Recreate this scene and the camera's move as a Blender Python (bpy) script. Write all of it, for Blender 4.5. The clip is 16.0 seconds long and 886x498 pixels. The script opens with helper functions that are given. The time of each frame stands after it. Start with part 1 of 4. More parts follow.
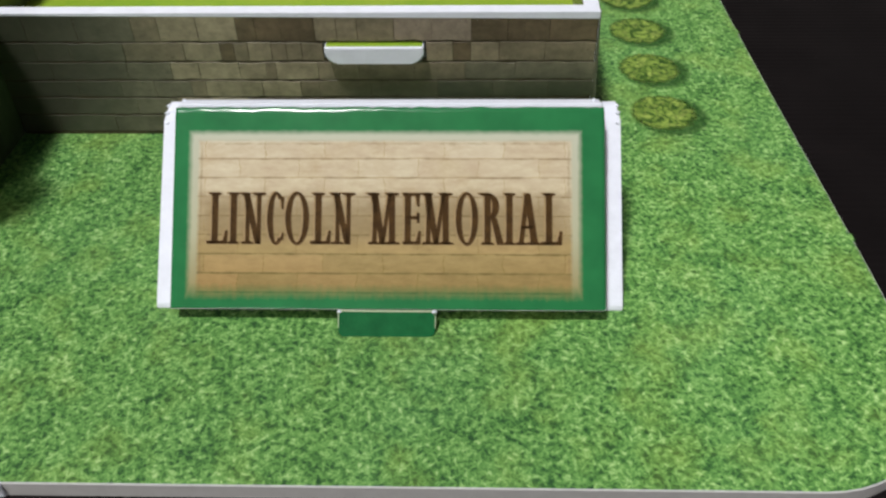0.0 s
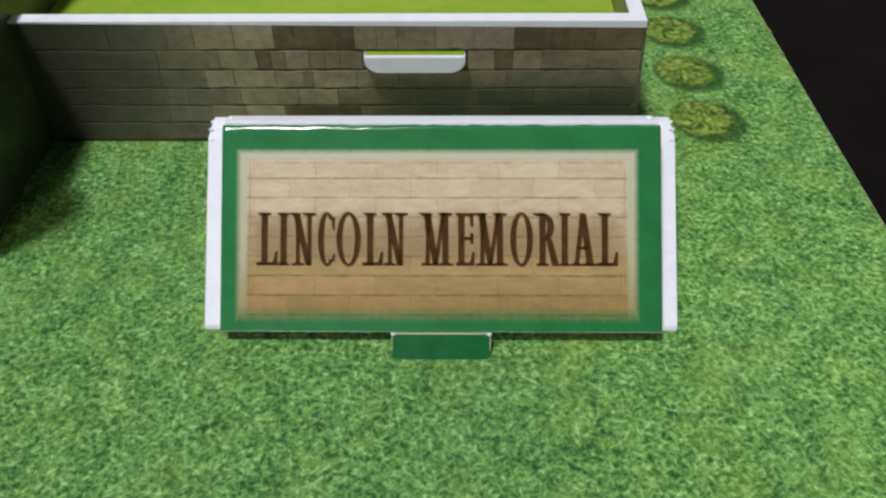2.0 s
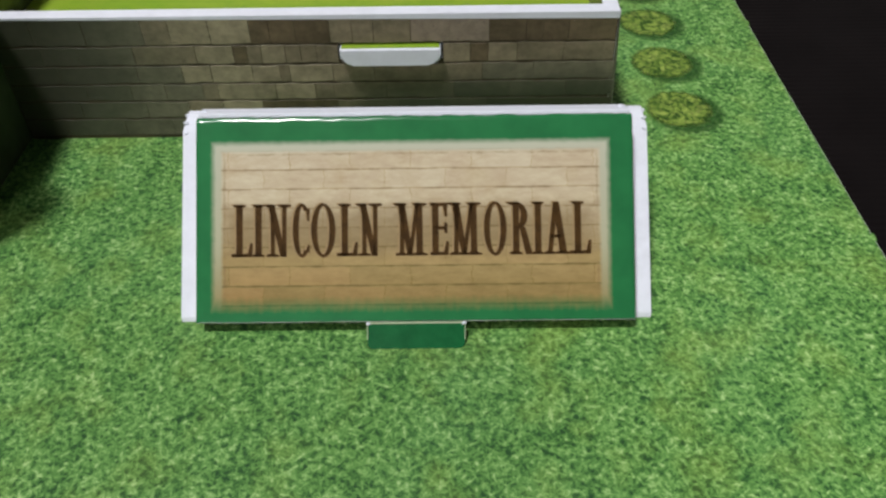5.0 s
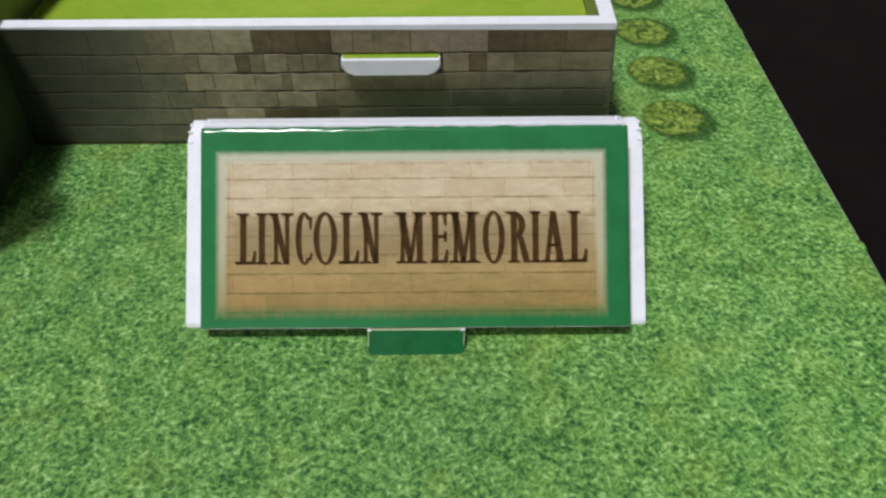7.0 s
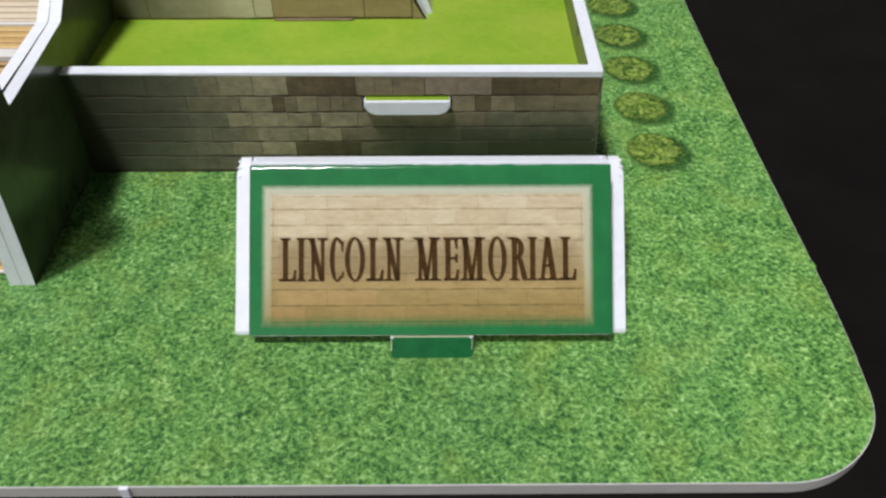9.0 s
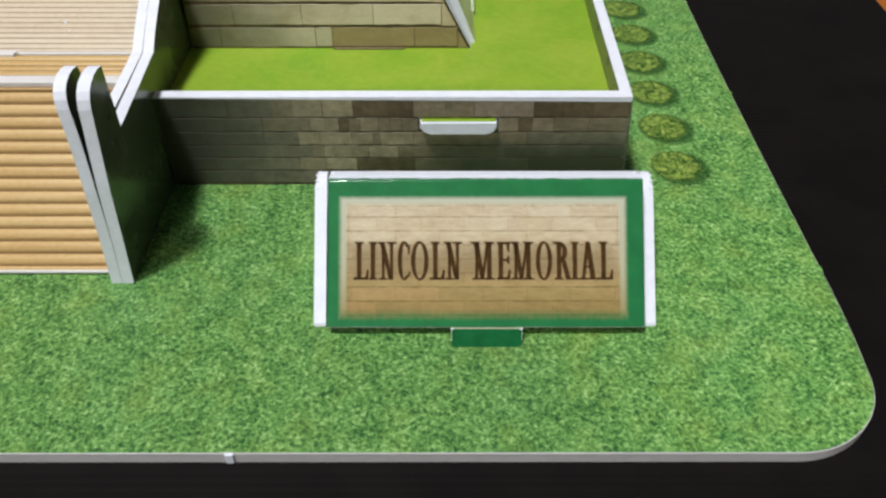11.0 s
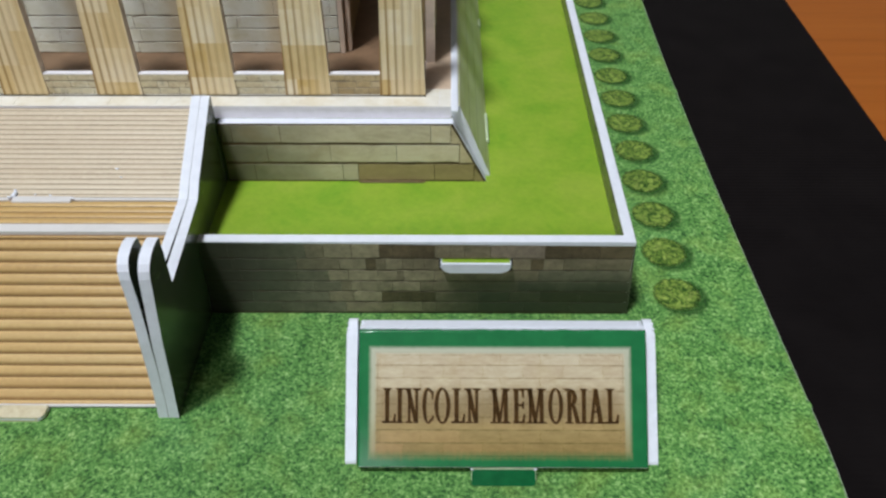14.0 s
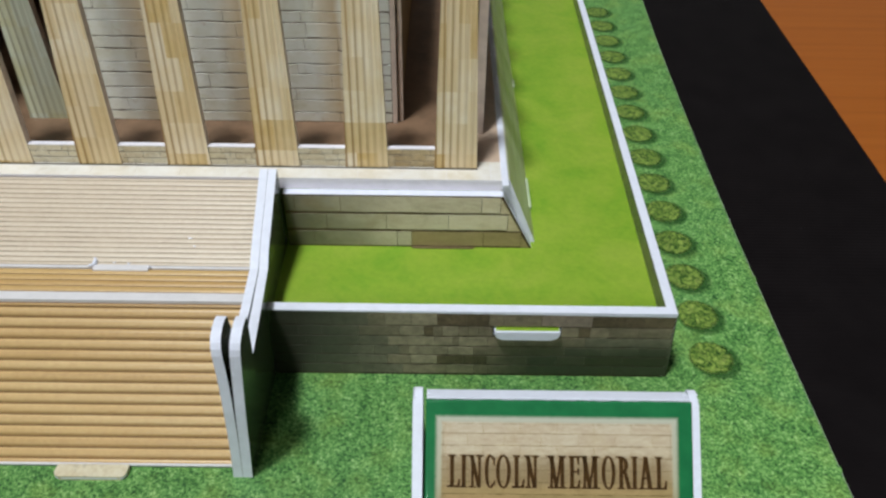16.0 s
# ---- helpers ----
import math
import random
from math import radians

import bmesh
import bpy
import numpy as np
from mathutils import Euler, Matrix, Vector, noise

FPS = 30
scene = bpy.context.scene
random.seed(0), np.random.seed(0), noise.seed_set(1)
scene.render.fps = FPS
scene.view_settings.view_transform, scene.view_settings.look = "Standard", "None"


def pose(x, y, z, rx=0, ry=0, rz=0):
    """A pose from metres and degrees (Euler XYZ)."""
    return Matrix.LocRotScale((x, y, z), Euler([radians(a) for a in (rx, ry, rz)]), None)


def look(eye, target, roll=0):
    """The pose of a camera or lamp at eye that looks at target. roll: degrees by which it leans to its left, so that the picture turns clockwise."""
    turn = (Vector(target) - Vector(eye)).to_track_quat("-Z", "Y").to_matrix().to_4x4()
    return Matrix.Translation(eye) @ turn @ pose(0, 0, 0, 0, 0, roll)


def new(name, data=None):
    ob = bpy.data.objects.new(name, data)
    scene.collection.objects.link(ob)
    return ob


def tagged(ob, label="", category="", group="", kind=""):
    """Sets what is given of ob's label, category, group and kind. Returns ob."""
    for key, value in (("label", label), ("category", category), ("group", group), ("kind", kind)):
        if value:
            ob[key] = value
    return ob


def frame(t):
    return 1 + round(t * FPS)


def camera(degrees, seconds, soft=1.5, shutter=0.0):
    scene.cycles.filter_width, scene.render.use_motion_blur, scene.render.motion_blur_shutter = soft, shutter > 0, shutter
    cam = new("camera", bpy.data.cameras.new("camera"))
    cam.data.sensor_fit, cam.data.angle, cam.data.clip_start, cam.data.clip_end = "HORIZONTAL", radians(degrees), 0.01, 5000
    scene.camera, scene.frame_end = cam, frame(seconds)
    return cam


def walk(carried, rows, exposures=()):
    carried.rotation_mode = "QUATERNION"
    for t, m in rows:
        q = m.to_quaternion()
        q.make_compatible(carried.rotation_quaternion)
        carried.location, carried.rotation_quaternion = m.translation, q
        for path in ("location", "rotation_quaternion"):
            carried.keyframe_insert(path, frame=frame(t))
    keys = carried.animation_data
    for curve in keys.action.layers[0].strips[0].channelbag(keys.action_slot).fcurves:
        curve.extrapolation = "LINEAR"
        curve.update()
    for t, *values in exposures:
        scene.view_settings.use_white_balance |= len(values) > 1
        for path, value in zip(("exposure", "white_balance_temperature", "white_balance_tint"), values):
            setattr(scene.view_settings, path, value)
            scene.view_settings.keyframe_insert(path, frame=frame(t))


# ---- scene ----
# All lengths below are in units of 0.8 mm: the sheets of foam board are 2.5 units thick.
U = 0.0008

# camera and its way: seconds, eye, yaw, pitch, roll
cam = camera(58.33, 16.0, soft=2.5)
ROWS = [
    (0.0, 10.87, -81.35, 83.12, 1.981, -41.298, -1.074),
    (0.5, 5.88, -82.68, 92.40, -0.152, -41.325, 0.614),
    (1.0, 6.13, -77.74, 91.29, 1.210, -41.344, -0.459),
    (1.5, 1.93, -76.41, 92.11, 0.720, -42.745, -0.177),
    (2.0, 1.71, -75.83, 86.97, 0.995, -43.145, -0.581),
    (2.5, 2.69, -76.33, 86.95, 0.847, -43.322, -0.787),
    (3.0, 2.69, -76.50, 86.43, 0.649, -43.194, -0.644),
    (3.5, 3.63, -76.67, 86.09, 0.785, -43.247, -0.941),
    (6.0, 4.71, -77.57, 86.71, 0.021, -43.022, -0.505),
    (6.5, 4.36, -77.32, 87.94, -0.281, -43.169, -0.158),
    (7.0, 4.04, -78.23, 88.96, 0.034, -43.205, -0.462),
    (7.5, 3.61, -81.32, 89.85, 0.060, -43.097, -0.481),
    (8.0, 2.67, -85.23, 95.55, -0.464, -43.066, -0.040),
    (10.5, -4.50, -102.44, 113.51, -0.120, -42.482, 0.026),
    (11.0, -8.56, -107.60, 117.25, -0.055, -41.935, -0.009),
    (11.5, -10.83, -110.10, 124.30, -0.024, -41.516, -0.009),
    (12.0, -11.56, -109.74, 128.28, -0.153, -40.898, 0.073),
    (12.5, -9.04, -107.46, 132.98, 0.201, -40.700, -0.200),
    (13.0, -8.42, -105.41, 136.42, 0.035, -40.468, -0.061),
    (13.5, -8.21, -105.22, 141.31, 0.319, -40.029, -0.335),
    (14.0, -12.20, -102.41, 147.15, 0.333, -40.036, -0.083),
    (14.5, -16.29, -104.00, 152.80, 0.100, -39.745, 0.165),
    (15.0, -20.58, -104.34, 156.16, -0.139, -39.493, 0.452),
    (15.5, -24.09, -105.06, 161.48, -0.336, -39.161, 0.598),
    (16.0, -28.34, -103.22, 167.36, -0.295, -39.213, 0.892),
]
walk(cam, [(t, pose(x * U, y * U, z * U, 0, 0, yaw) @ pose(0, 0, 0, 90 + pitch, 0, 0) @ pose(0, 0, 0, 0, 0, roll)) for t, x, y, z, yaw, pitch, roll in ROWS],
     [(0.0, 0.07, 6600, 11.5), (3.0, -0.14, 6600, 11.5), (6.5, -0.10, 6600, 11.5), (8.0, 0.07, 6580, 11), (11.0, 0.11, 6520, 10.5), (12.5, -0.10, 6380, 9.5), (13.5, -0.10, 6250, 8.5), (16.0, -0.11, 6150, 8.5)])

# light: a ceiling lamp over the table, and a fill lamp added behind and left of the camera
world = bpy.data.worlds.new("world")
scene.world = world
world.use_nodes = True
world.node_tree.nodes["Background"].inputs[0].default_value = (0.80, 0.88, 1.0, 1)
world.node_tree.nodes["Background"].inputs[1].default_value = 0.28
lamp = new("ceiling_lamp", bpy.data.lights.new("ceiling_lamp", "AREA"))
lamp.data.shape, lamp.data.size, lamp.data.size_y, lamp.data.energy = "RECTANGLE", 0.26, 0.16, 33
lamp.data.color = (0.955, 0.97, 0.96)
lamp.matrix_world = look((-0.42, -0.36, 1.80), (-0.05, 0.02, 0.0))
# added fill lamp without a known source, brightens faces that look towards the camera
front_fill = new("front_fill_lamp", bpy.data.lights.new("front_fill_lamp", "AREA"))
front_fill.data.shape, front_fill.data.size, front_fill.data.size_y, front_fill.data.energy = "RECTANGLE", 0.55, 0.9, 28
front_fill.data.color = (0.97, 0.96, 0.93)
front_fill.matrix_world = look((-0.55, -2.25, 1.0), (0.0, 0.05, 0.0))


# ---------------------------------------------------------------- materials
def nodes_of(name, rough=0.5, spec=0.5, metal=0.0):
    m = bpy.data.materials.new(name)
    m.use_nodes = True
    nt = m.node_tree
    b = nt.nodes["Principled BSDF"]
    b.inputs["Roughness"].default_value = rough
    b.inputs["Metallic"].default_value = metal
    b.inputs["Specular IOR Level"].default_value = spec
    return m, nt, b


def place(nt, sx=1.0, sy=1.0, sz=1.0):
    """World position in units, stretched."""
    g = nt.nodes.new("ShaderNodeNewGeometry")
    mp = nt.nodes.new("ShaderNodeMapping")
    mp.inputs["Scale"].default_value = (sx / U, sy / U, sz / U)
    nt.links.new(g.outputs["Position"], mp.inputs["Vector"])
    return mp.outputs["Vector"]


def place_scaled(nt, vec, sx, sy):
    mp = nt.nodes.new("ShaderNodeMapping")
    mp.inputs["Scale"].default_value = (sx, sy, 1.0)
    nt.links.new(vec, mp.inputs["Vector"])
    return mp.outputs["Vector"]


def noise_of(nt, vec, scale, detail=3.0, rough=0.6, distort=0.0):
    n = nt.nodes.new("ShaderNodeTexNoise")
    n.inputs["Scale"].default_value = scale
    n.inputs["Detail"].default_value = detail
    n.inputs["Roughness"].default_value = rough
    n.inputs["Distortion"].default_value = distort
    nt.links.new(vec, n.inputs["Vector"])
    return n.outputs["Fac"]


def ramp_of(nt, fac, stops):
    r = nt.nodes.new("ShaderNodeValToRGB")
    el = r.color_ramp.elements
    while len(el) < len(stops):
        el.new(0.5)
    for e, (p, c) in zip(el, stops):
        e.position = p
        e.color = (*c, 1) if len(c) == 3 else c
    nt.links.new(fac, r.inputs["Fac"])
    return r.outputs["Color"]


def mix_of(nt, fac, a, b, how="MIX"):
    n = nt.nodes.new("ShaderNodeMix")
    n.data_type, n.blend_type = "RGBA", how
    for value, key in ((fac, 0), (a, 6), (b, 7)):
        if isinstance(value, bpy.types.NodeSocket):
            nt.links.new(value, n.inputs[key])
        elif key == 0:
            n.inputs[0].default_value = value
        else:
            n.inputs[key].default_value = (*value, 1)
    return n.outputs[2]


def maths(nt, how, a, b=0.0, c=None):
    n = nt.nodes.new("ShaderNodeMath")
    n.operation = how
    for k, value in enumerate((a, b, c)):
        if isinstance(value, bpy.types.NodeSocket):
            nt.links.new(value, n.inputs[k])
        elif value is not None:
            n.inputs[k].default_value = value
    return n.outputs[0]


def bump_of(nt, b, height, strength, dist):
    n = nt.nodes.new("ShaderNodeBump")
    n.inputs["Strength"].default_value = strength
    n.inputs["Distance"].default_value = dist * U
    nt.links.new(height, n.inputs["Height"])
    nt.links.new(n.outputs[0], b.inputs["Normal"])


def split(nt, vec):
    s = nt.nodes.new("ShaderNodeSeparateXYZ")
    nt.links.new(vec, s.inputs[0])
    return s.outputs


def random_of(nt):
    return nt.nodes.new("ShaderNodeObjectInfo").outputs["Random"]


def grass_print():
    m, nt, b = nodes_of("printed_turf", 0.42, 0.35)
    v = place(nt)
    wave = noise_of(nt, v, 0.22, 2.0, 0.5)
    # short blades in three directions, the brightest on top
    blades = None
    for turn in (20, 78, 141):
        g = nt.nodes.new("ShaderNodeMapping")
        g.inputs["Rotation"].default_value = (0, 0, radians(turn))
        nt.links.new(v, g.inputs["Vector"])
        st = nt.nodes.new("ShaderNodeMapping")
        st.inputs["Scale"].default_value = (0.72, 1.70, 1.0)
        st.inputs["Location"].default_value = (turn, turn * 3, 0)
        nt.links.new(g.outputs[0], st.inputs["Vector"])
        one = noise_of(nt, st.outputs[0], 1.0, 2.0, 0.6, 0.35)
        blades = one if blades is None else maths(nt, "MAXIMUM", blades, one)
    holes = noise_of(nt, v, 1.05, 3.0, 0.6, 0.5)
    blades = maths(nt, "ADD", maths(nt, "MULTIPLY", blades, 0.70), maths(nt, "MULTIPLY", holes, 0.42))
    blades = maths(nt, "SUBTRACT", maths(nt, "ADD", blades, maths(nt, "MULTIPLY", maths(nt, "SUBTRACT", wave, 0.5), 0.18)), 0.138)
    c = ramp_of(nt, blades, [(0.36, (0.015, 0.064, 0.018)), (0.425, (0.060, 0.172, 0.040)), (0.485, (0.117, 0.278, 0.066)), (0.55, (0.210, 0.405, 0.120)), (0.62, (0.39, 0.58, 0.24))])
    patch = noise_of(nt, v, 0.075, 3.0, 0.6)
    yellow = ramp_of(nt, patch, [(0.50, (0, 0, 0)), (0.68, (1, 1, 1))])
    c = mix_of(nt, maths(nt, "MULTIPLY", yellow, 0.26), c, mix_of(nt, blades, (0.10, 0.20, 0.02), (0.48, 0.58, 0.13)))
    blue = ramp_of(nt, noise_of(nt, place(nt, 1, 1.2, 1), 0.033, 3.0, 0.6, 0.4), [(0.48, (0, 0, 0)), (0.66, (1, 1, 1))])
    c = mix_of(nt, maths(nt, "MULTIPLY", blue, 0.09), c, mix_of(nt, blades, (0.018, 0.12, 0.05), (0.20, 0.47, 0.22)))
    # turf painted brighter towards the right, in place of the stronger light there
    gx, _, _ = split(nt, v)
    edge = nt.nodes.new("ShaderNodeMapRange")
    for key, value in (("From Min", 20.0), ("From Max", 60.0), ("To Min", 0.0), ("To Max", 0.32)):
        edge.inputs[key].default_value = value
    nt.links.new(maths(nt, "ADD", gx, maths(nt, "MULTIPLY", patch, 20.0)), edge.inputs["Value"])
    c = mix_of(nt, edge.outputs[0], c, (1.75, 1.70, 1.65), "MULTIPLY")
    nt.links.new(c, b.inputs["Base Color"])
    bump_of(nt, b, noise_of(nt, v, 0.5, 2.0), 0.05, 0.2)
    return m


def lawn_print():
    m, nt, b = nodes_of("printed_lime_lawn", 0.40, 0.35)
    v = place(nt)
    c = ramp_of(nt, noise_of(nt, v, 0.055, 4.0, 0.65, 0.4), [(0.32, (0.180, 0.340, 0.024)), (0.50, (0.255, 0.385, 0.035)), (0.68, (0.315, 0.412, 0.050))])
    c = mix_of(nt, 0.22, c, ramp_of(nt, noise_of(nt, v, 0.5, 4.0, 0.7), [(0.35, (0.15, 0.34, 0.014)), (0.65, (0.34, 0.54, 0.035))]))
    nt.links.new(c, b.inputs["Base Color"])
    return m


def foam(name="white_foam_edge", tone=(0.80, 0.825, 0.93)):
    m, nt, b = nodes_of(name, 0.75, 0.25)
    v = place(nt)
    k = noise_of(nt, v, 0.35, 4.0, 0.7)
    c = ramp_of(nt, k, [(0.25, tuple(0.92 * x for x in tone)), (0.55, tone), (0.8, tuple(min(1, 1.06 * x) for x in tone))])
    nt.links.new(c, b.inputs["Base Color"])
    bump_of(nt, b, noise_of(nt, v, 2.2, 3.0, 0.7), 0.35, 0.25)
    return m


def stone(name, dark, mid, light, grain=0.5, rough=0.5, by_piece=0.7, stain=(0.07, 0.065, 0.05)):
    """Printed masonry: a tone for each stone, grain and stains."""
    m, nt, b = nodes_of(name, rough, 0.4)
    v = place(nt)
    own = ramp_of(nt, random_of(nt), [(0.0, dark), (0.40, mid), (1.0, light)])
    wide = ramp_of(nt, noise_of(nt, v, 0.07, 3.0, 0.6), [(0.32, dark), (0.5, mid), (0.68, light)])
    c = mix_of(nt, by_piece, wide, own)
    c = mix_of(nt, 0.45, c, ramp_of(nt, noise_of(nt, v, grain, 5.0, 0.7), [(0.25, (0.25, 0.25, 0.25)), (0.5, (0.5, 0.5, 0.5)), (0.75, (0.78, 0.78, 0.78))]), "OVERLAY")
    c = mix_of(nt, 0.40, c, ramp_of(nt, noise_of(nt, place(nt, 0.10, 0.10, 0.28), 1.0, 5.0, 0.75, 0.6), [(0.30, (0.14, 0.14, 0.14)), (0.5, (0.5, 0.5, 0.5)), (0.70, (0.80, 0.80, 0.80))]), "OVERLAY")
    spots = ramp_of(nt, noise_of(nt, v, 0.22, 4.0, 0.75, 0.8), [(0.58, (0, 0, 0)), (0.74, (1, 1, 1))])
    c = mix_of(nt, maths(nt, "MULTIPLY", spots, 0.45), c, stain)
    nt.links.new(c, b.inputs["Base Color"])
    return m


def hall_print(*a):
    """The hall's pale masonry, with upright brown bands, print and column shade together, painted at even steps along
    it.
    """
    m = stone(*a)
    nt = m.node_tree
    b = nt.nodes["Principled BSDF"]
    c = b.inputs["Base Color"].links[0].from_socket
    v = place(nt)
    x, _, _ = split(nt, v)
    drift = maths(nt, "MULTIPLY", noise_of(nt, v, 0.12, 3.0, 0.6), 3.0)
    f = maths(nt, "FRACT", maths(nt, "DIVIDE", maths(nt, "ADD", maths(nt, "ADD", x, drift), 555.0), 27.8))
    # the columns' shade on the wall, painted in with the brown print
    shade_band = ramp_of(nt, f, [(0.62, (0, 0, 0)), (0.76, (0.5, 0.5, 0.5)), (0.90, (0.80, 0.80, 0.80)), (1.0, (0.05, 0.05, 0.05))])
    nt.links.new(mix_of(nt, shade_band, c, (0.42, 0.285, 0.130)), b.inputs["Base Color"])
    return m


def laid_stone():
    """Printed wall stones: each block has its own tone, mottled, with dark green stain and painted shade at the print's
    two ends.
    """
    m, nt, b = nodes_of("laid_stone_print", 0.30, 0.4)
    v = place(nt)
    own = nt.nodes.new("ShaderNodeObjectInfo").outputs["Color"]
    c = mix_of(nt, 0.55, own, ramp_of(nt, noise_of(nt, v, 0.55, 5.0, 0.7), [(0.28, (0.22, 0.22, 0.22)), (0.5, (0.5, 0.5, 0.5)), (0.72, (0.78, 0.77, 0.75))]), "OVERLAY")
    c = mix_of(nt, 0.40, c, ramp_of(nt, noise_of(nt, place(nt, 0.10, 0.10, 0.22), 1.0, 5.0, 0.75, 0.6), [(0.30, (0.20, 0.21, 0.19)), (0.5, (0.5, 0.5, 0.5)), (0.70, (0.76, 0.75, 0.72))]), "OVERLAY")
    spots = ramp_of(nt, noise_of(nt, v, 0.9, 3.0, 0.7, 0.8), [(0.63, (0, 0, 0)), (0.72, (1, 1, 1))])
    c = mix_of(nt, maths(nt, "MULTIPLY", spots, 0.45), c, (0.045, 0.034, 0.022))
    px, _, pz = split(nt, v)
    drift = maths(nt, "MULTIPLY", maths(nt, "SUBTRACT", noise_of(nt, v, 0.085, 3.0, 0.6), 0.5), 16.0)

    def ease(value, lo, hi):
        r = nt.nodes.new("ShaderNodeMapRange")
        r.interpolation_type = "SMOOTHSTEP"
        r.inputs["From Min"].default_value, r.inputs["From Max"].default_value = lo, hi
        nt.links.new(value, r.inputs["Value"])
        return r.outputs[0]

    # stain plus painted shade: left by the cheek wall, low right behind the sign
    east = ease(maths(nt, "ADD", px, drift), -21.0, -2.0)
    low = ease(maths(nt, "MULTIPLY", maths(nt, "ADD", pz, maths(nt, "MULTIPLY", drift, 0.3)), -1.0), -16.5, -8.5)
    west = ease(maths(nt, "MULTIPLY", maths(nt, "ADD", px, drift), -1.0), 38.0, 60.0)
    stain_and_shade = maths(nt, "MAXIMUM", maths(nt, "MULTIPLY", east, low), west)
    c = mix_of(nt, maths(nt, "MULTIPLY", stain_and_shade, 0.80), c, (0.040, 0.046, 0.031))
    nt.links.new(c, b.inputs["Base Color"])
    return m


def ashlar_print():
    """Pale printed ashlar: each block has its own tone, streaked and mottled."""
    m, nt, b = nodes_of("pale_ashlar_print", 0.40, 0.4)
    v = place(nt)
    own = nt.nodes.new("ShaderNodeObjectInfo").outputs["Color"]
    c = mix_of(nt, 0.35, own, ramp_of(nt, noise_of(nt, place(nt, 0.16, 0.16, 0.5), 1.0, 5.0, 0.7, 0.4), [(0.28, (0.30, 0.30, 0.28)), (0.5, (0.5, 0.5, 0.5)), (0.72, (0.70, 0.70, 0.70))]), "OVERLAY")
    c = mix_of(nt, 0.25, c, ramp_of(nt, noise_of(nt, v, 1.1, 4.0, 0.7), [(0.3, (0.35, 0.35, 0.35)), (0.7, (0.65, 0.65, 0.65))]), "OVERLAY")
    # moss print and cheek-wall shade painted together over the end by the stairs, and rust-brown blotches low down
    x, _, z = split(nt, v)
    drift = maths(nt, "MULTIPLY", maths(nt, "SUBTRACT", noise_of(nt, v, 0.075, 4.0, 0.65), 0.5), 22.0)
    moss_and_shade = ramp_of(nt, maths(nt, "MULTIPLY", maths(nt, "ADD", maths(nt, "ADD", x, drift), maths(nt, "MULTIPLY", z, 0.45)), -0.01), [(0.28, (0, 0, 0)), (0.42, (0.55, 0.55, 0.55)), (0.54, (0.90, 0.90, 0.90))])
    c = mix_of(nt, moss_and_shade, c, (0.105, 0.105, 0.058))
    rust = ramp_of(nt, noise_of(nt, place(nt, 0.10, 0.10, 0.16), 1.0, 4.0, 0.7, 0.5), [(0.50, (0, 0, 0)), (0.66, (0.55, 0.55, 0.55))])
    c = mix_of(nt, maths(nt, "MULTIPLY", rust, 0.6), c, (0.30, 0.215, 0.105))
    nt.links.new(c, b.inputs["Base Color"])
    return m


def plain_print(name, tone, vary=0.25, scale=0.12, rough=0.45, spec=0.4):
    m, nt, b = nodes_of(name, rough, spec)
    v = place(nt)
    c = ramp_of(nt, noise_of(nt, v, scale, 5.0, 0.65), [(0.28, tuple(x * (1 - vary) for x in tone)), (0.72, tuple(x * (1 + vary) for x in tone))])
    nt.links.new(c, b.inputs["Base Color"])
    return m


def side_print():
    """Pale moss print in lengthwise courses with thin lines between them."""
    m, nt, b = nodes_of("pale_moss_print", 0.38, 0.4)
    v = place(nt)
    c = ramp_of(nt, noise_of(nt, place(nt, 0.12, 0.03, 0.12), 1.0, 4.0, 0.65), [(0.30, (0.68, 0.72, 0.42)), (0.50, (0.83, 0.84, 0.60)), (0.70, (0.87, 0.87, 0.72))])
    _, _, z = split(nt, v)
    line = maths(nt, "ABSOLUTE", maths(nt, "SUBTRACT", maths(nt, "FRACT", maths(nt, "DIVIDE", z, 6.1)), 0.5))
    c = mix_of(nt, ramp_of(nt, line, [(0.0, (0.6, 0.6, 0.6)), (0.05, (0, 0, 0))]), c, (0.28, 0.26, 0.12))
    nt.links.new(c, b.inputs["Base Color"])
    return m


